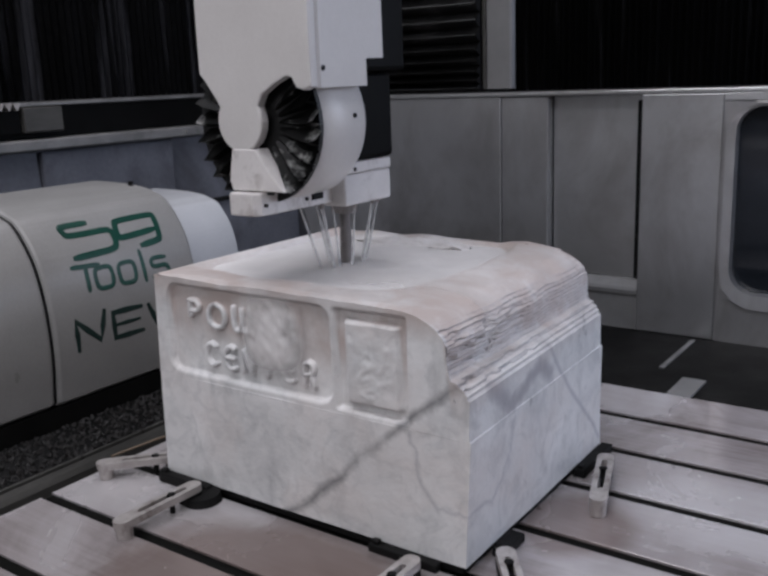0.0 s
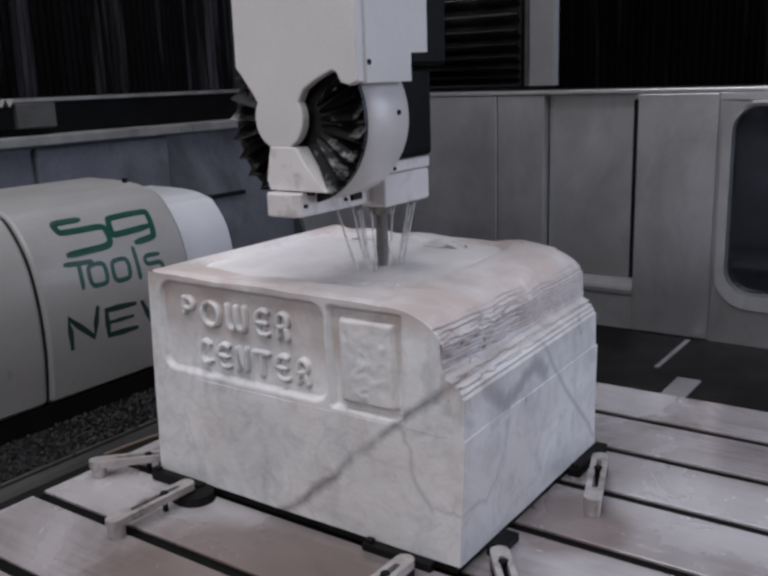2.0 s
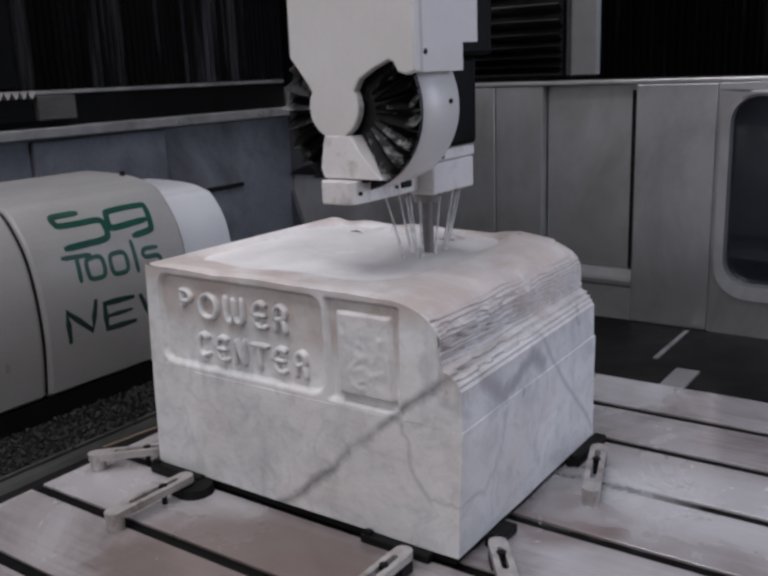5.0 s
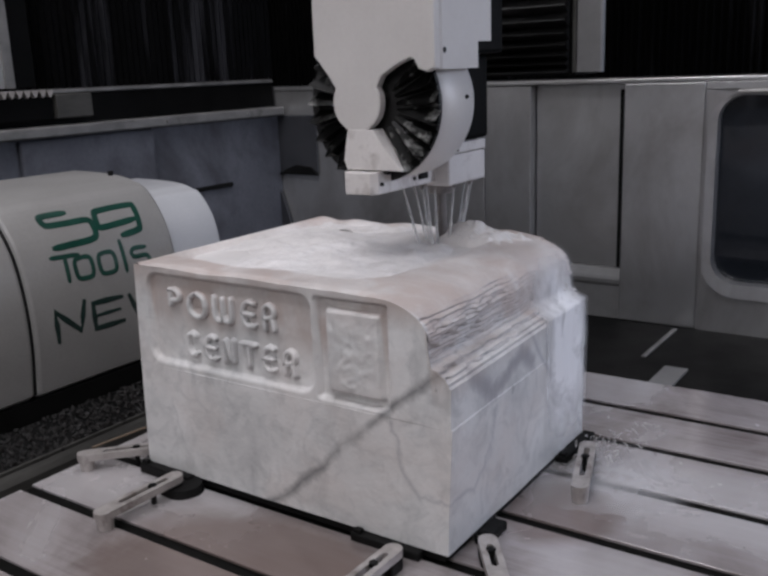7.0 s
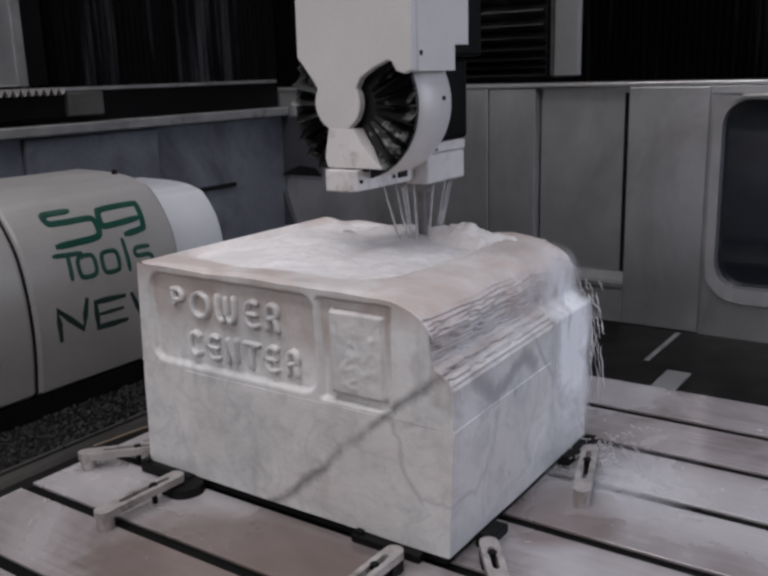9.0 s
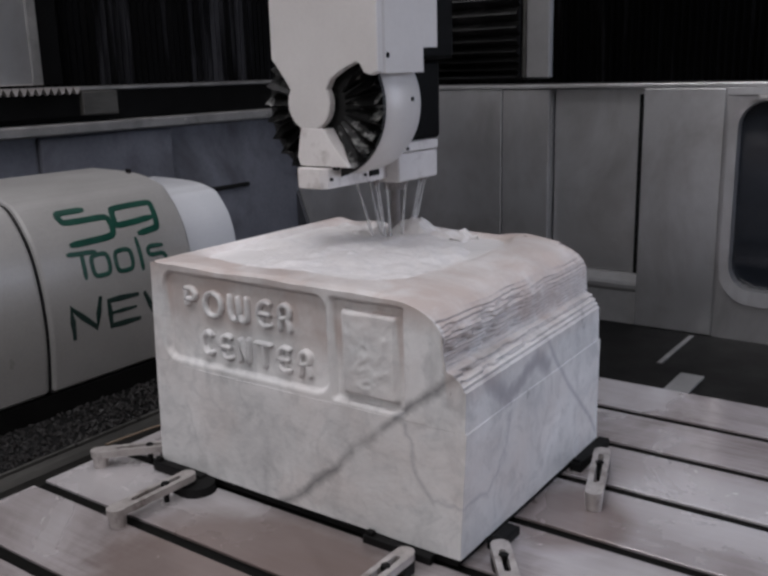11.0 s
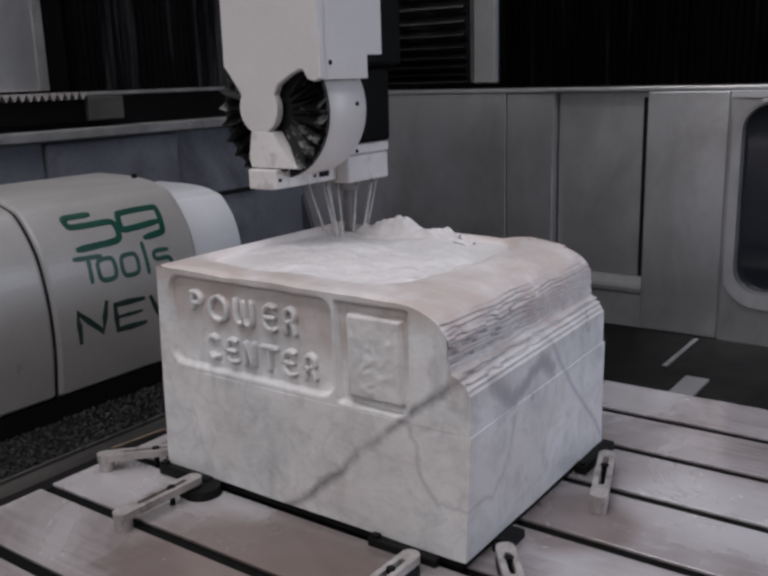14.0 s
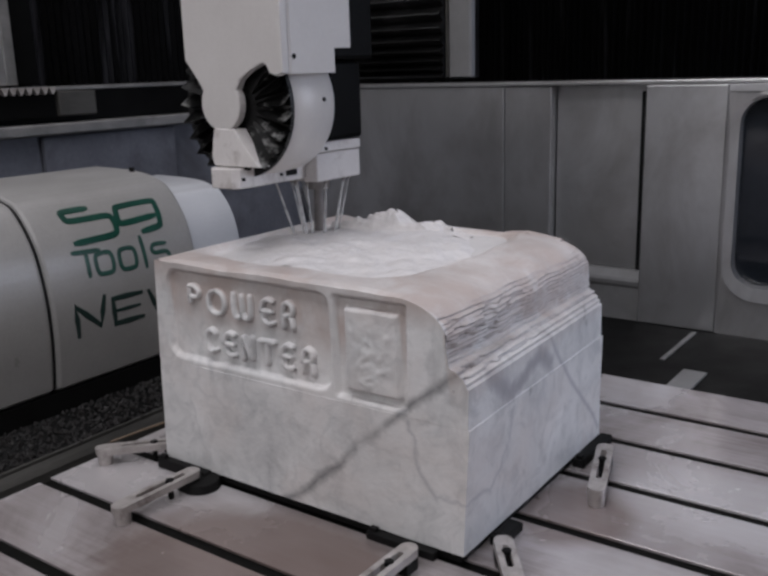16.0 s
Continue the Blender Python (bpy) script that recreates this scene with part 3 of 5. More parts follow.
def trough():
    c = thing("chip_conveyor", (-1.22, 0.3, FLOOR_Z), "dark chip conveyor chain in a trough beside the table", "conveyor")
    part("tray", prism([(-1.36, 0.13), (-1.36, FLOOR_Z), (-1.135, FLOOR_Z), (-1.135, -0.080), (-1.226, -0.080), (-1.232, 0.0), (-1.335, 0.07), (-1.345, 0.13)], "y", -1.0, 1.5), BLACK, c)
    rail = [(-1.224, -0.079), (-1.224, 0.000), (-1.216, 0.008), (-1.207, -0.004), (-1.197, -0.004), (-1.189, 0.005), (-1.180, -0.010), (-1.174, -0.079)]
    part("guide_rail", prism(rail, "y", -1.0, 1.4), OILY, c, "long ribbed steel guide rail")
    part("edge_rail", box(-1.238, -1.229, -1.0, 1.4, -0.02, 0.012, 0.002), OILY, c, "thin steel edge rail")
    bm0 = bmesh.new()
    box(-0.010, 0.010, -0.008, 0.008, -0.002, 0.007, 0.002, 1, bm0)
    rod((0, -0.008, 0.008), (0, 0.008, 0.008), 0.0065, seg=6, bm=bm0)
    # loose chips heaped on the slope of the trough
    rnd = random.Random(4)
    verts, faces = [], []
    for i in range(2600):
        x = rnd.uniform(-1.335, -1.234)
        z = 0.002 + (-1.232 - x) * 0.68
        y, r = rnd.uniform(-0.95, 0.95), rnd.uniform(0.0025, 0.0062) * (1.25 if x > -1.26 else 1.0)
        k = len(verts)
        for dx, dy, dz in ((1, 0, 0), (-1, 0, 0), (0, 1, 0), (0, -1, 0), (0, 0, 1.2), (0, 0, -1)):
            verts.append((x + r * dx * rnd.uniform(0.6, 1.3) - c["at"][0], y + r * dy * rnd.uniform(0.6, 1.3) - c["at"][1], z + r * dz * rnd.uniform(0.6, 1.3) - c["at"][2]))
        for a, b in ((0, 2), (2, 1), (1, 3), (3, 0)):
            faces += [(k + a, k + b, k + 4), (k + b, k + a, k + 5)]
    me = bpy.data.meshes.new("chip_heap")
    me.from_pydata(verts, [], faces)
    me.materials.append(CHAIN)
    heaped = new("chip_heap", me)
    heaped.parent = c
    tagged(heaped, "loose pale and dark stone chips", kind="stuff")
    me = bpy.data.meshes.new("link")
    bm0.to_mesh(me), bm0.free()
    me.materials.append(CHAIN)
    for row, (x, z) in enumerate(((-1.240, 0.004), (-1.258, 0.016), (-1.277, 0.030), (-1.297, 0.043), (-1.318, 0.058))):
        for i in range(62):
            if rnd.random() < 0.12:
                continue
            ob = new("link", me)
            ob.parent = c
            y = -0.75 + i * 0.029 + row * 0.011 + rnd.uniform(-0.006, 0.006)
            ob.matrix_local = Matrix.Translation(Vector((x + rnd.uniform(-0.009, 0.009), y, z)) - Vector(c["at"])) @ Euler((rnd.uniform(-0.9, 0.9), rnd.uniform(-0.9, 0.7), rnd.uniform(-0.9, 0.9))).to_matrix().to_4x4() @ Matrix.Scale(rnd.uniform(0.4, 0.9), 4)


# ---- tool magazine housing ----
SHELL = smooth_line([(-1.8, 0.715), (-1.65, 0.712), (-1.56, 0.705), (-1.503, 0.692), (-1.436, 0.662), (-1.364, 0.563), (-1.331, 0.439), (-1.324, 0.295), (-1.343, 0.143)], 6)
RUN = [0.0]
for p, q in zip(SHELL, SHELL[1:]):
    RUN.append(RUN[-1] + (q - p).length)


def on_shell(y, s, h=0.0):
    """The place on the housing's curved skin, s metres down from its rear edge, h proud of it."""
    i = max(0, min(len(RUN) - 2, sum(1 for r in RUN if r <= s) - 1))
    p, q = SHELL[i], SHELL[i + 1]
    d = (q - p).normalized()
    v = p + d * (s - RUN[i])
    return (v.x - d.y * h, y, v.y + d.x * h)


def shell_body(y0, y1, inset, bottom=0.128):
    sk = []
    for i, p in enumerate(SHELL):
        d = (SHELL[min(i + 1, len(SHELL) - 1)] - SHELL[max(i - 1, 0)]).normalized()
        sk.append((p.x + d.y * inset, p.y - d.x * inset))
    outline = sk + [(sk[-1][0] - 0.02, bottom), (-1.8, bottom)]
    return prism(outline, "y", y0, y1, 0.012)


def tool_magazine():
    m = thing("tool_magazine", (-1.55, 0.05, FLOOR_Z), "cream enamelled tool magazine housing with a curved front and green lettering", "tool magazine")
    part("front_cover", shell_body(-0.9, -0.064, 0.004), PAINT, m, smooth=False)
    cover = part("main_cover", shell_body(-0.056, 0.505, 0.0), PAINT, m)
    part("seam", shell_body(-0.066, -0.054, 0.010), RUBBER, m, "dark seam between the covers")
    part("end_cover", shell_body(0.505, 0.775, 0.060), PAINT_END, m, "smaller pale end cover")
    part("plinth", box(-1.78, -1.36, -0.88, 0.68, FLOOR_Z, 0.13, 0.005), RUBBER, m, "black recessed plinth")
    part("lock_knob", rod((-1.585, 0.475, 0.706), (-1.585, 0.475, 0.722), 0.009, seg=10), RUBBER, m, "small black lock knob")
    put = lambda y, s, h: on_shell(y, s, h)
    green = [
        ("digit", 0.0225, [(0.150, 0.404), (0.105, 0.404), (0.072, 0.405), (0.064, 0.412), (0.068, 0.430), (0.080, 0.438), (0.140, 0.440), (0.205, 0.440), (0.224, 0.450), (0.224, 0.490), (0.203, 0.505), (0.140, 0.508), (0.072, 0.510)]),
        ("digit", 0.0225, [(0.385, 0.468), (0.260, 0.476), (0.243, 0.466), (0.250, 0.428), (0.270, 0.418), (0.385, 0.416), (0.402, 0.428), (0.392, 0.492), (0.378, 0.506), (0.318, 0.513)]),
        ("letter", 0.0155, [(0.048, 0.536), (0.090, 0.539), (0.135, 0.541)]), ("letter", 0.0155, [(0.090, 0.545), (0.089, 0.575), (0.088, 0.610)]),
        ("letter", 0.0155, [(0.148, 0.551), (0.122, 0.556), (0.117, 0.583), (0.123, 0.610), (0.148, 0.615), (0.172, 0.610), (0.178, 0.583), (0.172, 0.556), (0.148, 0.551)]),
        ("letter", 0.0155, [(0.232, 0.553), (0.207, 0.558), (0.202, 0.585), (0.208, 0.612), (0.232, 0.617), (0.257, 0.612), (0.263, 0.585), (0.257, 0.558), (0.232, 0.553)]),
        ("letter", 0.0155, [(0.294, 0.530), (0.296, 0.578), (0.297, 0.622)]),
        ("letter", 0.0155, [(0.383, 0.563), (0.340, 0.561), (0.328, 0.573), (0.338, 0.587), (0.380, 0.589), (0.392, 0.603), (0.381, 0.619), (0.331, 0.619)]),
    ]
    dark = [
        ("letter", 0.0205, [(0.022, 0.776), (0.021, 0.730), (0.020, 0.690), (0.056, 0.724), (0.101, 0.765), (0.111, 0.724), (0.122, 0.684)]),
        ("letter", 0.0205, [(0.255, 0.698), (0.200, 0.696), (0.152, 0.696), (0.152, 0.736), (0.154, 0.774), (0.205, 0.775), (0.255, 0.775)]), ("letter", 0.014, [(0.158, 0.735), (0.2, 0.735), (0.245, 0.735)]),
        ("letter", 0.0205, [(0.290, 0.704), (0.305, 0.740), (0.320, 0.778), (0.340, 0.740), (0.356, 0.710), (0.372, 0.742), (0.388, 0.779), (0.405, 0.740), (0.420, 0.706)]),
    ]
    for ink, rows in ((GREEN_INK, green), (INK, dark)):
        for name, width, path in rows:
            pts = path if ink is INK else smooth_line([Vector((a, b, 0)) for a, b in path], 4)
            pts = [Vector((p[0], p[1])) for p in pts]
            part(name, stroke(pts, width, 0.0015, put), ink, cover)


# ---- marble block ----
BX0, BX1, BY0, BY1 = -0.910, 0.0, -0.028, 0.719
TOP = 0.573
CREASE = 0.307


def shoulder(z):
    """How far the stone stands back from its right side at a height."""
    pts = [(0.300, 0.002), (0.395, 0.003), (0.399, 0.009), (0.406, 0.008), (0.409, 0.016), (0.417, 0.014), (0.420, 0.025), (0.429, 0.023), (0.433, 0.038), (0.447, 0.040), (0.470, 0.040), (0.500, 0.043), (0.520, 0.049), (0.535, 0.060), (0.547, 0.077), (0.556, 0.098), (0.563, 0.125), (0.569, 0.165), (0.573, 0.22)]
    for (a, p), (b, q) in zip(pts, pts[1:]):
        if z <= b:
            return p + (q - p) * (z - a) / (b - a)
    return pts[-1][1]


LEAN = [(0.0, 0.004), (0.02, 0.005), (0.307, 0.020), (0.412, 0.023), (0.445, 0.003), (0.50, 0.014), (0.55, 0.0), (0.60, 0.0)]


def out_of_square(v):
    """The sawn block is not quite square: its near right edge leans out, its left side in."""
    x, y, z = v
    for (a, p), (b, q) in zip(LEAN, LEAN[1:]):
        if z <= b:
            break
    lean = p + (q - p) * (min(max(z, a), b) - a) / (b - a)
    x += lean * step01(-0.125, -0.02, v[0]) * (1 - (y - BY0) / (BY1 - BY0))
    x += (0.045 * (z - 0.30) if z > 0.30 else 0.036 * (z - 0.30)) * (1 - step01(BX0, BX0 + 0.10, v[0]))
    return Vector((x, y, z))


def top_of(x):
    """Height of the stone's front outline above a place along its width."""
    lo, hi = 0.394, TOP
    if -x > 0.22:
        return TOP
    for _ in range(24):
        mid = (lo + hi) / 2
        if shoulder(mid) < -x:
            lo = mid
        else:
            hi = mid
    return lo


def step01(a, b, v):
    u = min(max((v - a) / (b - a), 0), 1)
    return u * u * (3 - 2 * u)


def in_rect(x, z, x0, x1, z0, z1, r, soft):
    dx, dz = max(x0 + r - x, x - x1 + r, 0), max(z0 + r - z, z - z1 + r, 0)
    if max(x0 - x, x - x1, z0 - z, z - z1) > soft:
        return 0.0
    inner = min(x - x0 - r, x1 - r - x, z - z0 - r, z1 - r - z)
    d = r - math.hypot(dx, dz) if dx or dz else r + max(min(inner, 1), 0)
    return step01(-soft / 2, soft / 2, d)


ORNAMENT = [
    [(0.30, 0.56), (0.42, 0.64), (0.53, 0.57), (0.48, 0.46), (0.33, 0.41), (0.21, 0.30), (0.36, 0.31), (0.50, 0.38), (0.65, 0.28), (0.82, 0.345)],
    [(0.31, 0.14), (0.50, 0.21), (0.60, 0.155), (0.455, 0.09), (0.31, 0.14)],
    [(0.82, 0.72), (0.78, 0.56), (0.66, 0.44)],
]


def gap_to(u, v, line):
    best = 9.0
    for (ax, ay), (bx, by) in zip(line, line[1:]):
        dx, dy = bx - ax, by - ay
        t = min(max(((u - ax) * dx + (v - ay) * dy) / (dx * dx + dy * dy), 0), 1)
        best = min(best, math.hypot(u - ax - t * dx, (v - ay - t * dy) * 1.3))
    return best


def front_depth(x, z):
    """Depth of the carving below the front face."""
    d = 0.016 * in_rect(x, z, -0.862, -0.334, 0.324, 0.549, 0.035, 0.007)
    d += 0.018 * in_rect(x, z, -0.320, -0.131, 0.317, 0.549, 0.006, 0.007)
    d -= 0.0175 * in_rect(x, z, -0.293, -0.151, 0.337, 0.525, 0.004, 0.007)
    # worn ornament on the inner plate
    if -0.29 < x < -0.155 and 0.34 < z < 0.522:
        u, v = (x + 0.293) / 0.142, (z - 0.337) / 0.188
        near = min(gap_to(u, v, line) for line in ORNAMENT)
        d -= 0.0026 * (1 - step01(0.015, 0.05, near)) * (0.6 + 0.5 * noise.noise(Vector((x * 60, 1.0, z * 60))))
        d += 0.0022 * noise.noise(Vector((x * 50, 3.1, z * 50))) * (0.4 + math.exp(-((u - 0.5) ** 2 + (v - 0.4) ** 2) * 6))
        d += 0.003 * (1 - step01(0.02, 0.05, math.hypot((u - 0.13) * 1.3, (v - 0.8) * 0.7)))
    d += 0.0012 * noise.noise(Vector((x * 30, 9, z * 30))) + 0.0018 * noise.noise(Vector((x * 9, 4, z * 9)))
    return d


def strata(x_in, y, z):
    """Set-back of the stepped saw cuts on the shoulder."""
    if z < 0.41:
        return 0.0
    bend = 0.9 * noise.noise(Vector((2, y * 2.2, z * 5))) + 0.35 * noise.noise(Vector((5, y * 9, 3)))
    f = (z - 0.41) / 0.0092 + bend
    k = math.floor(f)
    saw = f - k
    broken = 0.5 + 0.9 * noise.noise(Vector((k * 3.7, y * 10.0, 1.5)))
    deep = 0.0095 * max(0.0, broken) * (1 - step01(0.515, 0.555, z))
    chunk = 0.0075 * (1 - step01(0.15, 0.5, y)) * step01(0.1, 0.16, noise.noise(Vector((k * 1.9, y * 15.0, 6)))) * (1 - step01(0.50, 0.55, z))
    rough = 0.002 * noise.noise(Vector((y * 60, z * 120, 2)))
    return (deep * (1 - step01(0.0, 0.42, saw)) + chunk + rough) * step01(0.0, 0.016, y - BY0)


def basin(x, y):
    """Depth of the hollow milled into the top."""
    x, y = x + 0.022 * noise.noise(Vector((x * 8, y * 8, 7))), y + 0.022 * noise.noise(Vector((x * 8, y * 8, 11)))
    d = 0.034 * in_rect(x, y, -0.880, -0.235, 0.095, 0.695, 0.09, 0.085)
    d += 0.004 * noise.noise(Vector((x * 7, y * 7, 2))) + 0.0015 * noise.noise(Vector((x * 25, y * 25, 5)))
    return d + 0.004 * max(0.0, noise.noise(Vector((x * 9, y * 55, 8)))) * step01(-0.36, -0.2, x)


def upper_stone():
    bm = bmesh.new()
    # outline across the block: left side, top, shoulder, right side
    line = [(BX0, CREASE), (BX0, 0.40), (BX0, 0.50), (BX0, 0.553), (BX0 + 0.005, 0.567), (BX0 + 0.015, TOP)]
    line += [(BX0 + 0.015 + (0.69 - 0.015) * i / 60, TOP) for i in range(1, 60)]
    zs = [TOP - (TOP - CREASE) * (i / 170) for i in range(171)]
    line += [(-shoulder(z), z) for z in zs]
    ny = 120
    rows = []
    for j in range(ny + 1):
        y = BY0 + (BY1 - BY0) * j / ny
        row = []
        for i, (x, z) in enumerate(line):
            if i > 5:
                flat = 1 - step01(-0.21, -0.115, x)
                if x < -0.115:
                    p = (x, y, z - flat * (basin(x, y) + 0.006 * (1 - step01(0, 0.02, y - BY0))))
                else:
                    s = strata(x, y, z)
                    back = 0.012 * step01(0.50, 0.56, z) * step01(0.68, BY1, y)
                    p = (x - s - back, y, z - 0.004 * noise.noise(Vector((y * 12, x * 20, 1))) * step01(0.41, 0.45, z) * step01(0, 0.02, y - BY0))
            else:
                p = (x + 0.002 * noise.noise(Vector((y * 20, z * 20, 3))), y, z)
            row.append(bm.verts.new(p))
        rows.append(row)
    for a, b in zip(rows, rows[1:]):
        for i in range(len(line) - 1):
            bm.faces.new((a[i], a[i + 1], b[i + 1], b[i]))
    bm.faces.new(rows[-1])
    # carved front
    nx, nz = 210, 66
    grid = []
    for i in range(nx + 1):
        x = BX0 + (-0.0021 - BX0) * i / nx
        zt = top_of(x) - (0.006 + basin(x, BY0)) * (1 - step01(-0.21, -0.115, x))
        col = []
        for k in range(nz + 1):
            z = CREASE + (zt - CREASE) * k / nz
            edge = min(1, (zt - z) / 0.01)
            col.append(bm.verts.new((x, BY0 + front_depth(x, z) * edge, z)))
        grid.append(col)
    for a, b in zip(grid, grid[1:]):
        for k in range(nz):
            bm.faces.new((a[k], b[k], b[k + 1], a[k + 1]))
    for v in bm.verts:
        v.co = out_of_square(v.co)
    bmesh.ops.recalc_face_normals(bm, faces=bm.faces[:])
    for f in bm.faces:
        f.smooth = True
    return bm


def base_stone():
    bm = bmesh.new()
    box(BX0, BX1 + 0.001, BY0, BY1 + 0.003, 0.02, CREASE, 0.0008, 1, bm)
    bmesh.ops.subdivide_edges(bm, edges=[e for e in bm.edges if e.calc_length() > 0.1], cuts=24, use_grid_fill=True)
    for v in bm.verts:
        k = 0.0022 * noise.noise(v.co * 5)
        v.co.x += k
        v.co.y += k
        v.co = out_of_square(v.co)
    return bm


LETTERS = {
    "P": ([(0.10, 0.38), (0.08, 0.65), (0.08, 1.02)], [(0.08, 1.02), (0.60, 1.04), (0.95, 0.84), (0.75, 0.62), (0.14, 0.58)]),
    "O": ([(0.5, 1.0), (0.15, 0.86), (0.02, 0.5), (0.15, 0.14), (0.5, 0.0), (0.85, 0.14), (0.98, 0.5), (0.85, 0.86), (0.5, 1.0)],),
    "W": ([(0.06, 1.0), (0.05, 0.4), (0.14, 0.06), (0.36, 0.03), (0.5, 0.25), (0.5, 0.95)], [(0.5, 0.25), (0.64, 0.03), (0.86, 0.06), (0.95, 0.4), (0.94, 1.0)]),
    "E": ([(0.9, 0.95), (0.5, 1.0), (0.15, 0.82), (0.05, 0.5), (0.15, 0.18), (0.5, 0.0), (0.9, 0.05)], [(0.08, 0.5), (0.45, 0.5), (0.8, 0.5)]),
    "R": ([(0.1, 0.0), (0.08, 0.5), (0.14, 0.85), (0.5, 1.0), (0.84, 0.85), (0.82, 0.58), (0.5, 0.46), (0.14, 0.46)], [(0.6, 0.45), (0.8, 0.3), (0.86, 0.0)]),
    "C": ([(0.9, 0.9), (0.5, 1.0), (0.15, 0.82), (0.04, 0.5), (0.15, 0.18), (0.5, 0.0), (0.9, 0.1)],),
    "N": ([(0.1, 0.0), (0.08, 0.5), (0.12, 0.9), (0.22, 0.92), (0.5, 0.5), (0.78, 0.08), (0.88, 0.1), (0.9, 0.5), (0.9, 1.0)],),
    "T": ([(0.0, 0.97), (0.5, 0.97), (1.0, 0.97)], [(0.5, 0.95), (0.5, 0.5), (0.5, 0.0)]),
}


def marble_block():
    b = thing("marble_block", (-0.456, 0.345, 0.02), "wet grey-veined white marble block with carved lettering and a saw-stepped shoulder", "stone block")
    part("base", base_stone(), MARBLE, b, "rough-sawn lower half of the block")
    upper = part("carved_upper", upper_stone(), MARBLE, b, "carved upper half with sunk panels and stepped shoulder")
    face = BY0 + 0.0165
    words = [("POWER", 0.453, 0.058, [(-0.785, 0.036), (-0.720, 0.057), (-0.636, 0.062), (-0.543, 0.040), (-0.478, 0.038)]),
             ("CENTER", 0.353, 0.056, [(-0.735, 0.034), (-0.673, 0.037), (-0.613, 0.036), (-0.554, 0.044), (-0.486, 0.036), (-0.422, 0.036)])]
    for word, z0, tall, slots in words:
        for ch, (x0, wide) in zip(word, slots):
            bm = bmesh.new()
            for path in LETTERS[ch]:
                pts = smooth_line([Vector((x0 + u * wide, z0 + v * tall, 0)) for u, v in path], 5)
                stroke([Vector((p.x, p.y)) for p in pts], 0.0130, 0.0150, lambda a, c, h: (a, face - h, c), bm)
            part("letter", bm, MARBLE, upper, smooth=True)


def supports():
    for name, b in (("support_bar", (-0.88, -0.02, -0.012, 0.10)), ("support_bar", (-0.88, -0.02, 0.60, 0.70)), ("support_bar", (-0.88, -0.02, 0.30, 0.40))):
        tagged(part(name, box(*b, 0.0155, 0.0197, 0.001), RUBBER), "flat black rubber support bar under the stone block", "support", "bars under the block")
    # added black slab that fills the support gap with its shade
    tagged(part("gap_shade_slab", box(-0.905, -0.003, -0.024, 0.705, 0.0005, 0.0150, 0.002), RUBBER), "thin black slab standing in for the shaded gap under the stone block", "mat")
    # the last stop is drawn longer, its black also serving as shadow there
    corners = [(-0.928, -0.745, -0.056, -0.029, 0.028), (-0.235, -0.055, -0.052, -0.029, 0.020), (0.010, 0.045, 0.075, 0.17, 0.022), (0.004, 0.036, 0.53, 0.73, 0.024)]
    for i, (x0, x1, y0, y1, high) in enumerate(corners):
        s = thing("corner_stop", ((x0 + x1) / 2, (y0 + y1) / 2, 0), "black steel corner stop against the foot of the block", "stop", "stops round the block")
        part("foot", box(x0, x1, y0, y1, 0.0, high, 0.004), RUBBER, s)
        part("lug", box(x0 + 0.006, x0 + 0.026, y0 + 0.004, y0 + 0.020, high, high + 0.010, 0.003), RUBBER, s)
        if i == 0:
            part("pad", rod((-0.742, -0.072, 0), (-0.742, -0.072, 0.022), 0.050, 0.046, 24), RUBBER, s, "round black rubber pad")


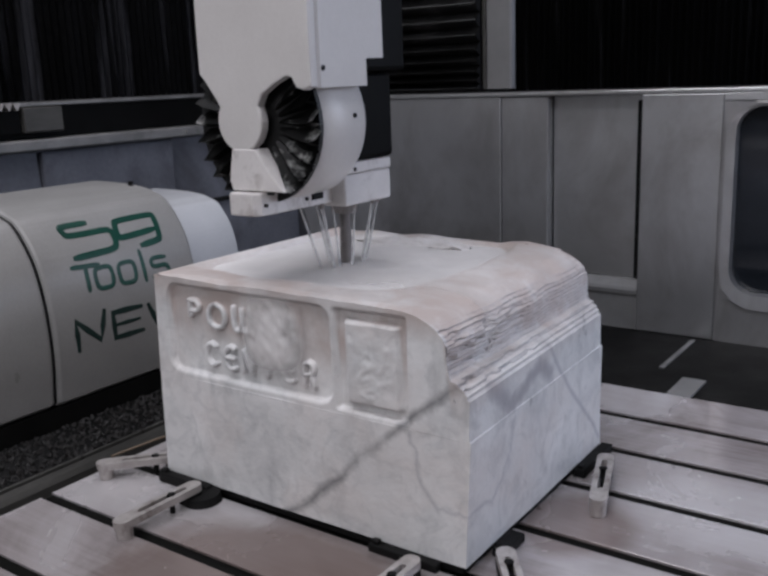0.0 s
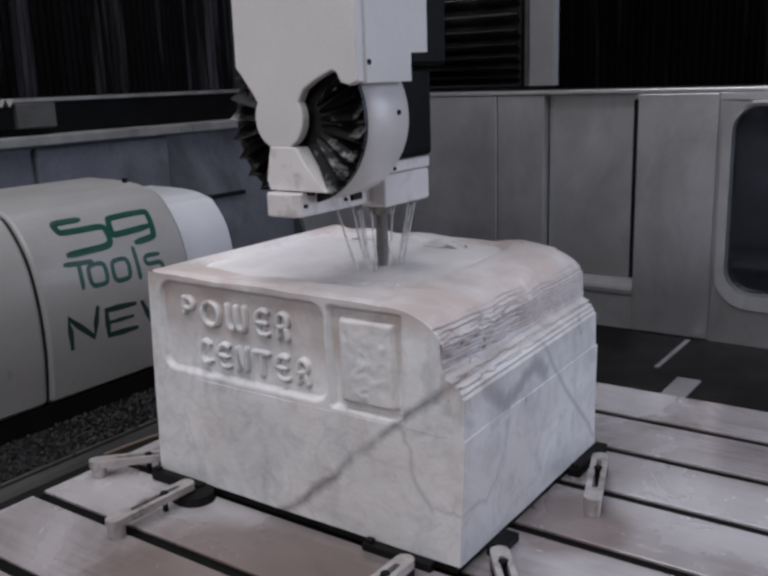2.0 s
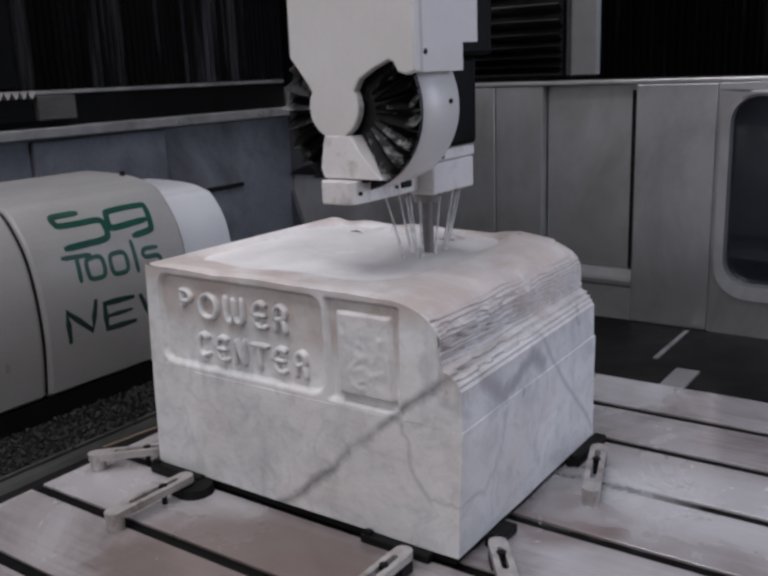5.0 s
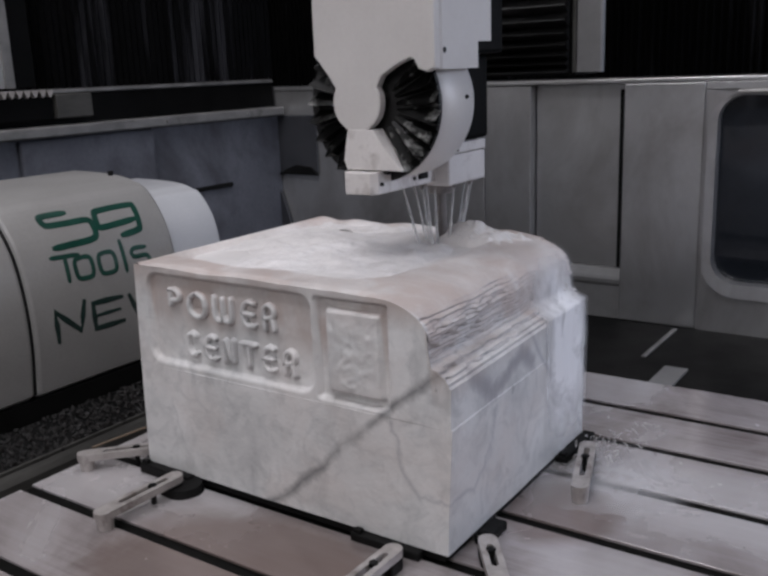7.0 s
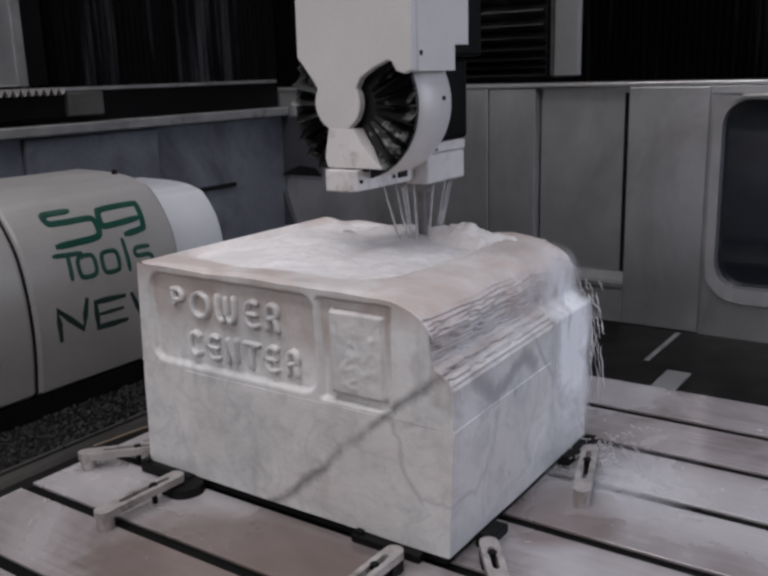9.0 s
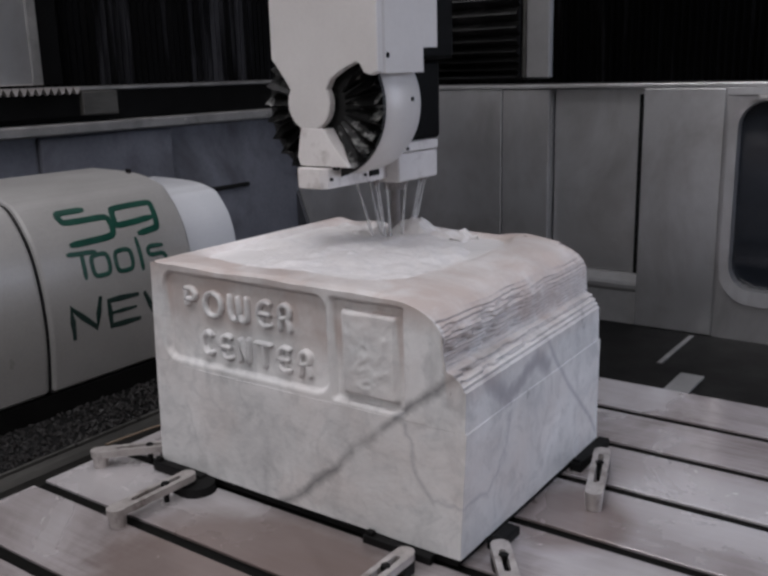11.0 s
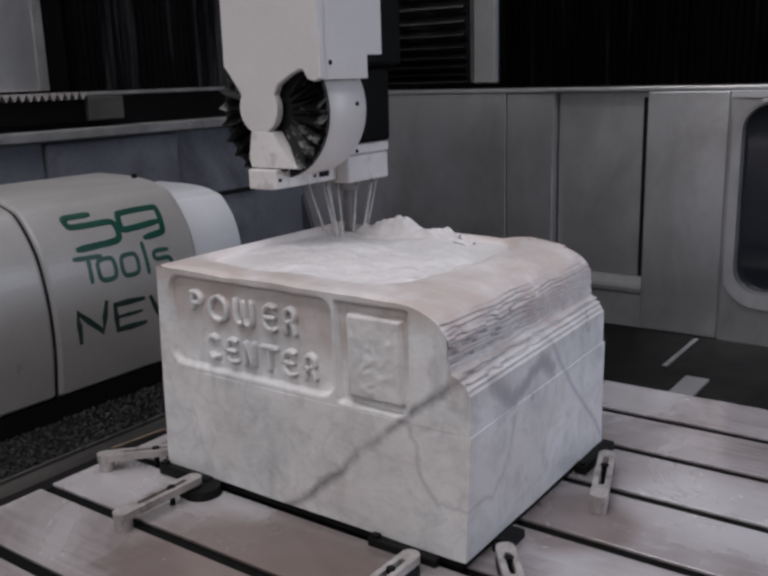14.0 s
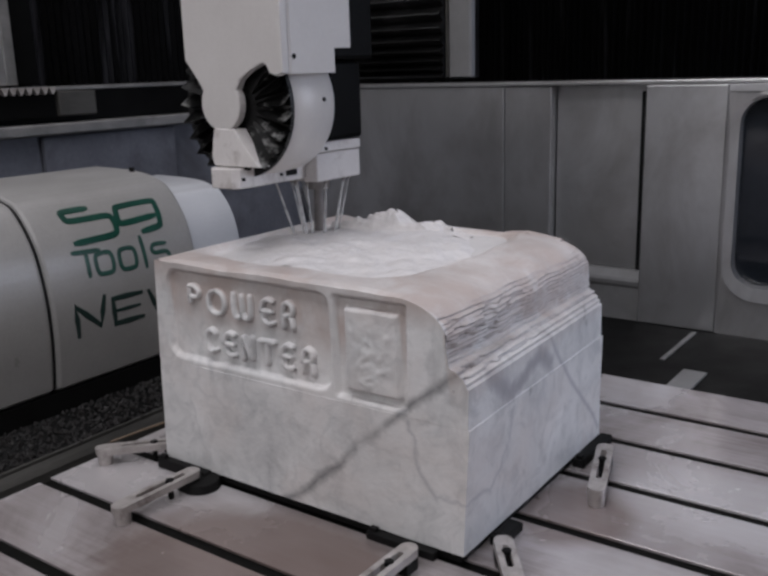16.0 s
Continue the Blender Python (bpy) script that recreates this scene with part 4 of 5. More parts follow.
def clamp(a, b, label):
    """Slotted strap clamp from its heel a to its tip b on the stone."""
    a, b = Vector((*a, 0)), Vector((*b, 0))
    d = (b - a)
    n = d.length
    c = thing("strap_clamp", a, label, "clamp", "clamps round the block")
    m = Matrix.Translation(a) @ d.to_track_quat("X", "Z").to_matrix().to_4x4()
    w, z0, z1 = 0.021, 0.030, 0.048

    def ends(r, x0, x1):
        return [(x1 + r * math.cos(radians(t)), r * math.sin(radians(t))) for t in range(-90, 91, 22)] + [(x0 + r * math.cos(radians(t)), r * math.sin(radians(t))) for t in range(90, 271, 22)]
    outer, inner = ends(w, 0.0, n - w), ends(0.0075, 0.055, n - 0.05)
    bm = bmesh.new()
    rings = [[bm.verts.new((x, y, z)) for x, y in o] for o, z in ((outer, z0), (outer, z1), (inner, z1), (inner, z0))]
    k = len(outer)
    for i in range(4):
        p, q = rings[i], rings[(i + 1) % 4]
        for j in range(k):
            bm.faces.new((p[j], p[(j + 1) % k], q[(j + 1) % k], q[j]))
    bmesh.ops.recalc_face_normals(bm, faces=bm.faces[:])
    bm.transform(m)
    part("strap", bm, CLAMP, c, "slotted steel strap")
    bm = rod((0.004, 0, 0), (0.004, 0, z0), 0.019, 0.021, 14)
    bm.transform(m)
    part("heel", bm, CLAMP, c, "round heel foot")
    bm = rod((n * 0.62, 0, -0.004), (n * 0.62, 0, z1 + 0.004), 0.0072, seg=10)
    bm.transform(m)
    bolt = part("bolt", bm, RUBBER, c, "dark clamp bolt")
    bm = rod((n * 0.62, 0, z1 - 0.006), (n * 0.62, 0, z1 + 0.003), 0.011, seg=6)
    bm.transform(m)
    part("nut", bm, RUBBER, bolt)
    bm = box(n - 0.055, n - 0.012, -0.02, 0.02, 0.0, z0, 0.003)
    bm.transform(m)
    part("tip_block", bm, RUBBER, c, "black block under the tip")


def clamps():
    clamp((-1.072, -0.118), (-0.922, 0.040), "worn slotted steel strap clamp lying on the table beside the block")
    clamp((-0.763, -0.305), (-0.757, -0.066), "worn slotted steel strap clamp pointing at the lettered face")
    clamp((0.137, 0.368), (0.062, 0.612), "worn slotted steel strap clamp beside the stepped side")
    clamp((-0.092, -0.310), (-0.088, -0.076), "worn slotted steel strap clamp near the block's front corner")
    clamp((0.155, -0.085), (0.052, 0.054), "worn slotted steel strap clamp at the near corner stop")
    h = thing("hose", (-1.07, -0.02, 0), "thin brown hose lying beside the block", "hose")
    pts = smooth_line([Vector(p) for p in ((-1.075, -0.09, 0.052), (-1.06, -0.02, 0.055), (-1.045, 0.08, 0.055), (-1.02, 0.22, 0.04), (-0.97, 0.4, 0.006))], 5)
    bm = tube(pts, [0.0035] * len(pts))
    part("tube", bm, WIRE, h)


# ---- the milling head ----
AX, AY = -0.795, 0.610
PZ = 0.938


def arc(cx, cz, r, a0, a1, n):
    return [(cx + r * math.cos(radians(a0 + (a1 - a0) * i / n)), cz + r * math.sin(radians(a0 + (a1 - a0) * i / n))) for i in range(n + 1)]


def milling_head():
    h = thing("milling_head", (AX, AY, 0.537), "cream-white five-axis milling head with black pleated pivot covers", "milling head")
    # fork: front plate with the rounded pivot lobe
    lobe = arc(-0.815, 0.946, 0.069, 150, 390, 16)
    plate = [(-0.930, 1.75), (-0.934, 1.056), (-0.919, 1.040), (-0.888, 1.000)] + lobe + [(-0.742, 1.005), (-0.704, 1.027), (-0.664, 1.043), (-0.652, 1.040), (-0.640, 1.018), (-0.618, 1.012), (-0.597, 1.02), (-0.597, 1.75)]
    part("fork_plate", prism(plate, "y", 0.262, 0.287, 0.004), PAINT_HEAD, h, "fork front plate with a rounded pivot lobe")
    body = [(-0.920, 0.288), (-0.606, 0.288), (-0.599, 0.300), (-0.599, 0.350), (-0.600, 0.44), (-0.600, 0.535), (-0.920, 0.535)]
    ram = part("ram_body", prism(body, "z", 1.078, 1.75), PAINT_HEAD, h, "cream ram body")
    body2 = [(-0.640, 0.288), (-0.606, 0.288), (-0.599, 0.300), (-0.599, 0.350), (-0.600, 0.42), (-0.600, 0.468), (-0.70, 0.468)]
    part("ram_skirt", prism(body2, "z", 1.016, 1.078), PAINT_HEAD, h, "lower skirt of the ram")
    part("ram_back", box(-0.905, -0.655, 0.537, 0.712, 1.05, 1.75, 0.01), BLACK, h, "black rear bellows of the ram")
    part("rear_arm", box(-0.895, -0.700, 0.500, 0.712, 0.832, 1.049, 0.012), BLACK, h, "black rear fork arm")
    # tilting drum
    bm = bmesh.new()
    rings = [(0.312, 0.150), (0.312, 0.172), (0.318, 0.180), (0.40, 0.183), (0.47, 0.180), (0.488, 0.172), (0.496, 0.150)]
    loops = [[bm.verts.new((AX + r * math.cos(a), y, PZ + r * math.sin(a))) for a in [2 * math.pi * i / 56 for i in range(56)]] for y, r in rings]
    for p, q in zip(loops, loops[1:]):
        for i in range(56):
            bm.faces.new((p[i], p[(i + 1) % 56], q[(i + 1) % 56], q[i]))
    bm.faces.new(loops[0]), bm.faces.new(loops[-1])
    bmesh.ops.recalc_face_normals(bm, faces=bm.faces[:])
    drum = part("tilt_drum", bm, PAINT_HEAD, h, "cream tilting drum", smooth=True)
    part("rim_ring", prism(arc(AX, PZ, 0.1835, 0, 360, 48)[:-1], "y", 0.303, 0.316), FAN_RIM, drum, "dirty black rim of the drum")
    # pleated covers round the pivot
    for i in range(18):
        a = radians(-214 + i * 14.6)
        right = math.cos(a) > 0
        if -122 < math.degrees(a) < -58:
            continue
        bm = bmesh.new()
        v = []
        for r, k in ((0.062, 0.5), (0.110, 0.92), (0.165, 1.0), (0.182, 0.7)):
            for q, lift in ((-1.0, 0.0), (-0.6 if right else 0.6, -0.034), (1.0, 0.0)):
                t = a + radians(7.0) * q * k
                v.append(bm.verts.new((AX + 0.008 + r * math.cos(t), 0.302 + lift * min(1, 0.15 + 7 * (r - 0.062)), PZ + r * math.sin(t))))
        for r in range(3):
            for c in range(2):
                bm.faces.new((v[r * 3 + c], v[r * 3 + c + 1], v[r * 3 + c + 4], v[r * 3 + c + 3]))
        bmesh.ops.solidify(bm, geom=bm.faces[:], thickness=0.002)
        part("pleat", bm, FAN, h)
    # pivot cover and spindle carrier
    stem = [(-0.848, 0.789), (-0.690, 0.789), (-0.742, 0.845), (-0.768, 0.884), (-0.842, 0.884), (-0.850, 0.845), (-0.856, 0.812)]
    part("pivot_cover", prism(stem, "y", 0.259, 0.302, 0.002), GRIMY, h, "cream cover below the pivot lobe")
    nose = [(-0.850, 0.252), (-0.838, 0.236), (-0.766, 0.236), (-0.753, 0.252), (-0.750, 0.300), (-0.750, 0.520), (-0.850, 0.520)]
    part("spindle_bar", prism(nose, "z", 0.733, 0.786, 0.004), GRIMY, h, "cream spindle carrier bar")
    part("bar_seam", box(-0.842, -0.7485, 0.303, 0.515, 0.786, 0.791, 0), RUBBER, h, "dark seam above the carrier bar")
    part("spindle_box", box(-0.884, -0.708, 0.506, 0.704, 0.722, 0.800, 0.006), GRIMY, h, "cream spindle housing")
    part("box_lid", box(-0.878, -0.706, 0.512, 0.706, 0.802, 0.830, 0.005), GRIMY, h, "housing lid")
    part("sensor", box(-0.752, -0.744, 0.425, 0.465, 0.748, 0.764, 0.002), RUBBER, h, "small black sensor")
    for x, y, z, nx in ((-0.748, 0.262, 0.757, 1), (-0.748, 0.405, 0.754, 1), (-0.704, 0.545, 0.812, 1)):
        part("screw", rod((x - 0.004, y, z), (x + 0.002, y, z), 0.0045, seg=10), RUBBER, h)
    part("screw", rod((-0.606, 0.308, 1.058), (-0.597, 0.308, 1.058), 0.0065, seg=10), RUBBER, ram)
    part("screw", rod((-0.618, 0.433, 0.950), (-0.610, 0.433, 0.950), 0.0055, seg=10), RUBBER, drum)
    for y, z in ((0.268, 0.787), (0.30, 0.79), (0.33, 0.793)):
        part("bracket_bolt", rod((-0.744, y, z), (-0.730, y, z), 0.007, seg=8), RUBBER, h)
    # tool and coolant nozzles
    bm = rod((AX, AY, 0.690), (AX, AY, 0.724), 0.034, 0.040, 20)
    part("collet", bm, TOOL_STEEL, h, "steel collet nut")
    bm = rod((AX, AY, 0.537), (AX, AY, 0.60), 0.0165, 0.0165, 20)
    rod((AX, AY, 0.60), (AX, AY, 0.70), 0.0165, 0.0135, 20, bm)
    part("milling_cutter", bm, TOOL_STEEL, h, "long grey milling cutter")
    jets = ((-0.03, -0.150), (0.030, -0.128), (0.035, -0.092), (-0.05, -0.060), (0.065, -0.040), (0.070, 0.035), (-0.04, 0.055), (0.055, 0.078), (0.030, 0.084), (0.0, -0.10))
    for i, (dx, dy) in enumerate(jets):
        top = Vector((AX + dx, AY + dy, 0.7335 if dy < -0.104 else 0.7225))
        foot = Vector((AX + dx * 0.55, AY + dy * 0.60, 0.556))
        nozzle = part("nozzle", rod(top, top + (foot - top) * 0.07, 0.006, 0.005, 8), TOOL_STEEL, h)
        part("coolant_jet", rod(top + (foot - top) * 0.07, foot, 0.0026, 0.0044, 8), JET, nozzle, "thin white coolant jet")
    return h


def gantry_saddle():
    """Column behind the head with its ribbed bellows; travels with it."""
    g = thing("gantry_column", (-0.65, 0.98, 0.985), "dark gantry column with horizontal ribbed bellows and a pale edge post", "gantry")
    part("column_body", box(-1.05, -0.566, 0.985, 1.16, 0.985, 1.75, 0.004), BLACK, g)
    prof, z, k = [(1.0, 0.988)], 0.988, 0
    while z < 1.70:
        p = 0.018 + min(0.03, 0.004 * k)
        prof += [(0.952, z + p * 0.45), (0.978, z + p)]
        z, k = z + p, k + 1
    prof += [(1.0, z)]
    part("ribbed_bellows", prism(prof, "x", -0.99, -0.586), RIBS, g, "black horizontal ribbed bellows")
    part("edge_post", prism([(-0.549, 0.950), (-0.543, 0.945), (-0.478, 0.945), (-0.474, 0.950), (-0.480, 0.98), (-0.549, 0.98)], "z", 0.992, 1.75), SILL_STEEL, g, "pale steel edge post")
    part("post_fold", box(-0.562, -0.551, 0.948, 0.98, 0.992, 1.75, 0.003), OILY, g, "dark folded seam")
    return g


def side_carriage():
    """Rail carriage on the side wall with a toothed rack end; travels along the wall."""
    c = thing("rail_carriage", (-2.30, 0.6, 0.86), "grey rail carriage with a toothed rack and a tall sheet-steel cover", "carriage")
    part("carriage_block", box(-2.336, -2.27, 0.80, 0.975, 0.874, 0.972, 0.006), OILY, c, "dull dark carriage block")
    rack = part("rack", box(-2.336, -2.29, -1.3, 0.795, 0.872, 0.968, 0.003), BLACK, c)
    for i in range(24):
        y = 0.775 - i * 0.034
        bm = prism([(y - 0.017, 0.990), (y + 0.017, 0.990), (y + 0.012, 0.980), (y + 0.003, 0.962), (y - 0.003, 0.962), (y - 0.012, 0.980)], "x", -2.300, -2.268)
        part("tooth", bm, CLAMP, rack)
    part("cover_sheet", box(-2.40, -2.30, -1.3, 0.640, 1.0, 1.85, 0.006), STEEL_WALL, c, "tall grey cover sheet")
    part("cover_edge", box(-2.31, -2.292, 0.600, 0.644, 1.0, 1.85, 0.004), RAIL, c, "pale folded edge")
    part("cover_return", box(-2.42, -2.36, 0.646, 0.78, 1.0, 1.85, 0.004), BLACK, c)
    return c


# ---- water and foam ----


def blob_sheet(cx, cy, rx, ry, z0, high, seed, n=30, lumps=16.0):
    """A lumpy heap with an uneven outline, flat underneath."""
    bm = bmesh.new()
    grid = {}
    for i in range(n + 1):
        for j in range(n + 1):
            u, v = 2 * i / n - 1, 2 * j / n - 1
            x, y = cx + u * rx, cy + v * ry
            r = math.hypot(u, v) * (1 + 0.55 * noise.noise(Vector((u * 1.9 + seed, v * 1.9, seed))) + 0.32 * noise.noise(Vector((u * 6 + seed, v * 6, seed))))
            hgt = max(0, 1 - r * r) ** 1.35 * (0.66 + 0.34 * noise.noise(Vector((x * lumps, y * lumps, seed))) + 0.17 * noise.noise(Vector((x * lumps * 2.6, y * lumps * 2.6, seed))) + 0.10 * noise.noise(Vector((x * lumps * 6, y * lumps * 6, seed))))
            grid[i, j] = (bm.verts.new((x, y, z0 + high * hgt - 0.006 * step01(0.85, 1.1, r))), r)
    for i in range(n):
        for j in range(n):
            q = (grid[i, j], grid[i + 1, j], grid[i + 1, j + 1], grid[i, j + 1])
            if min(r for v, r in q) < 1.08:
                bm.faces.new([v for v, r in q])
    bmesh.ops.delete(bm, geom=[v for v in bm.verts if not v.link_faces], context="VERTS")
    bmesh.ops.recalc_face_normals(bm, faces=bm.faces[:])
    return bm


def heap(name, label, *args, **kw):
    return tagged(part("foam_body", blob_sheet(*args, **kw), FOAM, thing(name, (args[0], args[1], args[4]), label, "foam"), smooth=True).parent, kind="")


def pool():
    bm = bmesh.new()
    n = 60
    vs = {}
    for i in range(n + 1):
        for j in range(n + 1):
            x, y = -0.893 + 0.685 * i / n, 0.078 + 0.625 * j / n
            vs[i, j] = bm.verts.new((x, y, 0.5545 + 0.0012 * noise.noise(Vector((x * 40, y * 40, 1))) + 0.0015 * noise.noise(Vector((x * 12, y * 12, 3)))))
    for i in range(n):
        for j in range(n):
            bm.faces.new((vs[i, j], vs[i + 1, j], vs[i + 1, j + 1], vs[i, j + 1]))
    t = thing("coolant_pool", (-0.57, 0.45, 0.55), "shallow milky coolant water standing in the hollow top", "water")
    part("water_surface", bm, POOL, t, smooth=True)


def water_sheet(name, label, at, wide, tall, axis, seed):
    """A thin wavy curtain of water hanging in front of a face."""
    t = thing(name, at, label, "water")
    bm = bmesh.new()
    nx, nz = 26, 34
    g = {}
    for i in range(nx + 1):
        for k in range(nz + 1):
            u, v = i / nx - 0.5, k / nz
            w = wide * (1 + 0.25 * noise.noise(Vector((v * 3, seed, 0))))
            drop = tall * (0.95 + 0.08 * noise.noise(Vector((u * 6, seed, 2))))
            off = 0.004 * noise.noise(Vector((u * 14, v * 9, seed))) + 0.004 * (1 - abs(2 * u))
            a, z = u * w, at[2] + 0.5 * tall - v * drop
            p = (at[0] + a, at[1] - off, z) if axis == "x" else (at[0] + off, at[1] + a, z)
            g[i, k] = bm.verts.new(p)
    for i in range(nx):
        for k in range(nz):
            bm.faces.new((g[i, k], g[i + 1, k], g[i + 1, k + 1], g[i, k + 1]))
    part("sheet", bm, FILM_X if axis == "x" else FILM_Y, t, smooth=True)
    return t


setting()
machine_table()
trough()
tool_magazine()
marble_block()
supports()
clamps()
pool()
HEAD = milling_head()
GANTRY = gantry_saddle()
CARRIAGE = side_carriage()
FOAM_TOOL = heap("foam_swirl", "churned white foam round the turning cutter", AX, AY, 0.13, 0.10, 0.550, 0.020, 1.3)
FOAM_BACK = heap("foam_bank", "lumpy white foam bank along the rear rim", -0.62, 0.655, 0.19, 0.070, 0.553, 0.072, 4.1, n=70)
FOAM_MID = heap("foam_drift", "broad drift of white foam in the hollow top", -0.545, 0.395, 0.35, 0.31, 0.5535, 0.028, 7.7, n=90, lumps=20.0)
# pale foam-coloured strip modelled in place of wet glare on the rear rim
heap("glint_strip", "thin pale strip standing in for the glare along the rear rim of the hollow", -0.60, 0.655, 0.24, 0.040, 0.5545, 0.024, 2.6, n=70, lumps=30.0)
FOAM_RIGHT = heap("foam_mound", "white foam heap spilling over the rounded shoulder", -0.28, 0.625, 0.17, 0.085, 0.556, 0.066, 9.4, n=90, lumps=13.0)
SPLASH = tagged(part("film", blob_sheet(0.13, 0.44, 0.24, 0.24, 0.004, 0.010, 3.3, n=44, lumps=22.0), FILM_FLAT, thing("table_splash", (0.13, 0.44, 0), "milky water splashed over the table beside the block", "water"), smooth=True).parent)


def strands(t, seed, count, start, speed, length, radius):
    """Thin tapered water strands thrown from a small box of places, each along its own fall."""
    rnd = random.Random(seed)
    for i in range(count):
        p = Vector([rnd.uniform(a, b) for a, b in start])
        v = Vector([rnd.uniform(a, b) for a, b in speed])
        t0 = rnd.uniform(0.0, 0.16)
        dt = rnd.uniform(*length)
        pts = []
        for k in range(8):
            q = t0 + dt * k / 7
            pts.append(p + v * q + Vector((0.002 * math.sin(k * 1.9 + i), 0.002 * math.sin(k * 2.7 + i), -4.9 * q * q)))
        pts = [q for q in pts if q.z > 0.002]
        if len(pts) > 3:
            r = rnd.uniform(*radius)
            part("strand", tube(pts, [r * (0.35 + 0.65 * math.sin(math.pi * (k + 0.6) / len(pts))) for k in range(len(pts))], 6), SHEET, t, smooth=True)
        else:
            bm = bmesh.new()
            bmesh.ops.create_icosphere(bm, subdivisions=1, radius=radius[1] * 1.3, matrix=Matrix.Translation((p.x + v.x * t0, p.y + v.y * t0, max(p.z * 0.5, 0.008))))
            part("drop", bm, SHEET, t, smooth=True)


def drips():
    d = thing("water_drips", (0.0, 0.74, 0.25), "thin white water strands falling off the rear corner", "water")
    strands(d, 9, 64, ((-0.05, 0.012), (0.69, 0.735), (0.36, 0.50)), ((0.02, 0.28), (0.0, 0.22), (-0.2, 0.25)), (0.02, 0.07), (0.0008, 0.0020))
    return d


def splash(name, label, at, seed, count):
    t = thing(name, at, label, "water")
    strands(t, seed, count, ((at[0] - 0.05, at[0] + 0.05), (at[1] - 0.09, at[1] + 0.09), (0.006, 0.02)), ((-0.05, 0.55), (-0.45, 0.35), (0.5, 1.15)), (0.012, 0.045), (0.0008, 0.0022))
    return t


DRIPS = drips()
SPRAY_NEAR = splash("water_spray", "white water spray leaping off the table beside the near side", (0.08, 0.20, 0), 21, 80)
SPRAY_FAR = splash("water_spray", "white water spray leaping off the table at the rear clamp", (0.07, 0.64, 0), 33, 70)
SHEET_A = water_sheet("water_curtain", "thin milky water curtain running down the lettered face", (-0.50, -0.034, 0.462), 0.19, 0.21, "x", 2.0)
SHEET_B = water_sheet("water_curtain", "wide milky water curtain running down the carved face", (-0.235, -0.034, 0.39), 0.42, 0.42, "x", 5.0)


def shoulder_film():
    """Water running over the rounded shoulder and down the side."""
    t = thing("water_film", (0.0, 0.60, 0.30), "milky water film running down the rear of the stepped side", "water")
    bm = bmesh.new()
    nu, nv = 26, 60
    g = {}
    for i in range(nu + 1):
        for k in range(nv + 1):
            y, z = 0.44 + 0.285 * i / nu, 0.572 - 0.53 * k / nv
            x = (0.010 - shoulder(z)) if z > 0.42 else 0.012
            g[i, k] = bm.verts.new((x + 0.004 * noise.noise(Vector((y * 40, z * 14, 3))), y, z))
    for i in range(nu):
        for k in range(nv):
            bm.faces.new((g[i, k], g[i + 1, k], g[i + 1, k + 1], g[i, k + 1]))
    part("film", bm, FILM_Y, t, smooth=True)
    return t


SHEET_C = shoulder_film()

# ---- what moves ----
TRAVEL = [
    (0, 0.218, -0.250), (0.5, 0.254, -0.255), (1, 0.287, -0.255), (1.5, 0.321, -0.256), (2, 0.356, -0.255), (2.5, 0.386, -0.255), (3, 0.423, -0.258), (3.25, 0.437, -0.257), (3.5, 0.437, -0.251),
    (4.3, 0.435, -0.196), (5.2, 0.433, -0.134), (6, 0.431, -0.077), (6.5, 0.424, -0.034), (7, 0.427, -0.008), (7.5, 0.424, 0.022), (7.7, 0.418, 0.022), (8, 0.398, 0.020), (8.5, 0.363, 0.024), (9, 0.329, 0.027), (9.5, 0.298, 0.023),
    (10.3, 0.242, 0.024), (11.2, 0.182, 0.026), (12, 0.128, 0.027), (12.5, 0.093, 0.031), (13, 0.062, 0.027), (13.5, 0.029, 0.027), (14, 0.003, 0.026), (14.2, 0.0, 0.018), (14.5, 0.0, 0.0), (15, 0.0, -0.033), (15.5, -0.002, -0.064), (16, 0.0, -0.101),
]


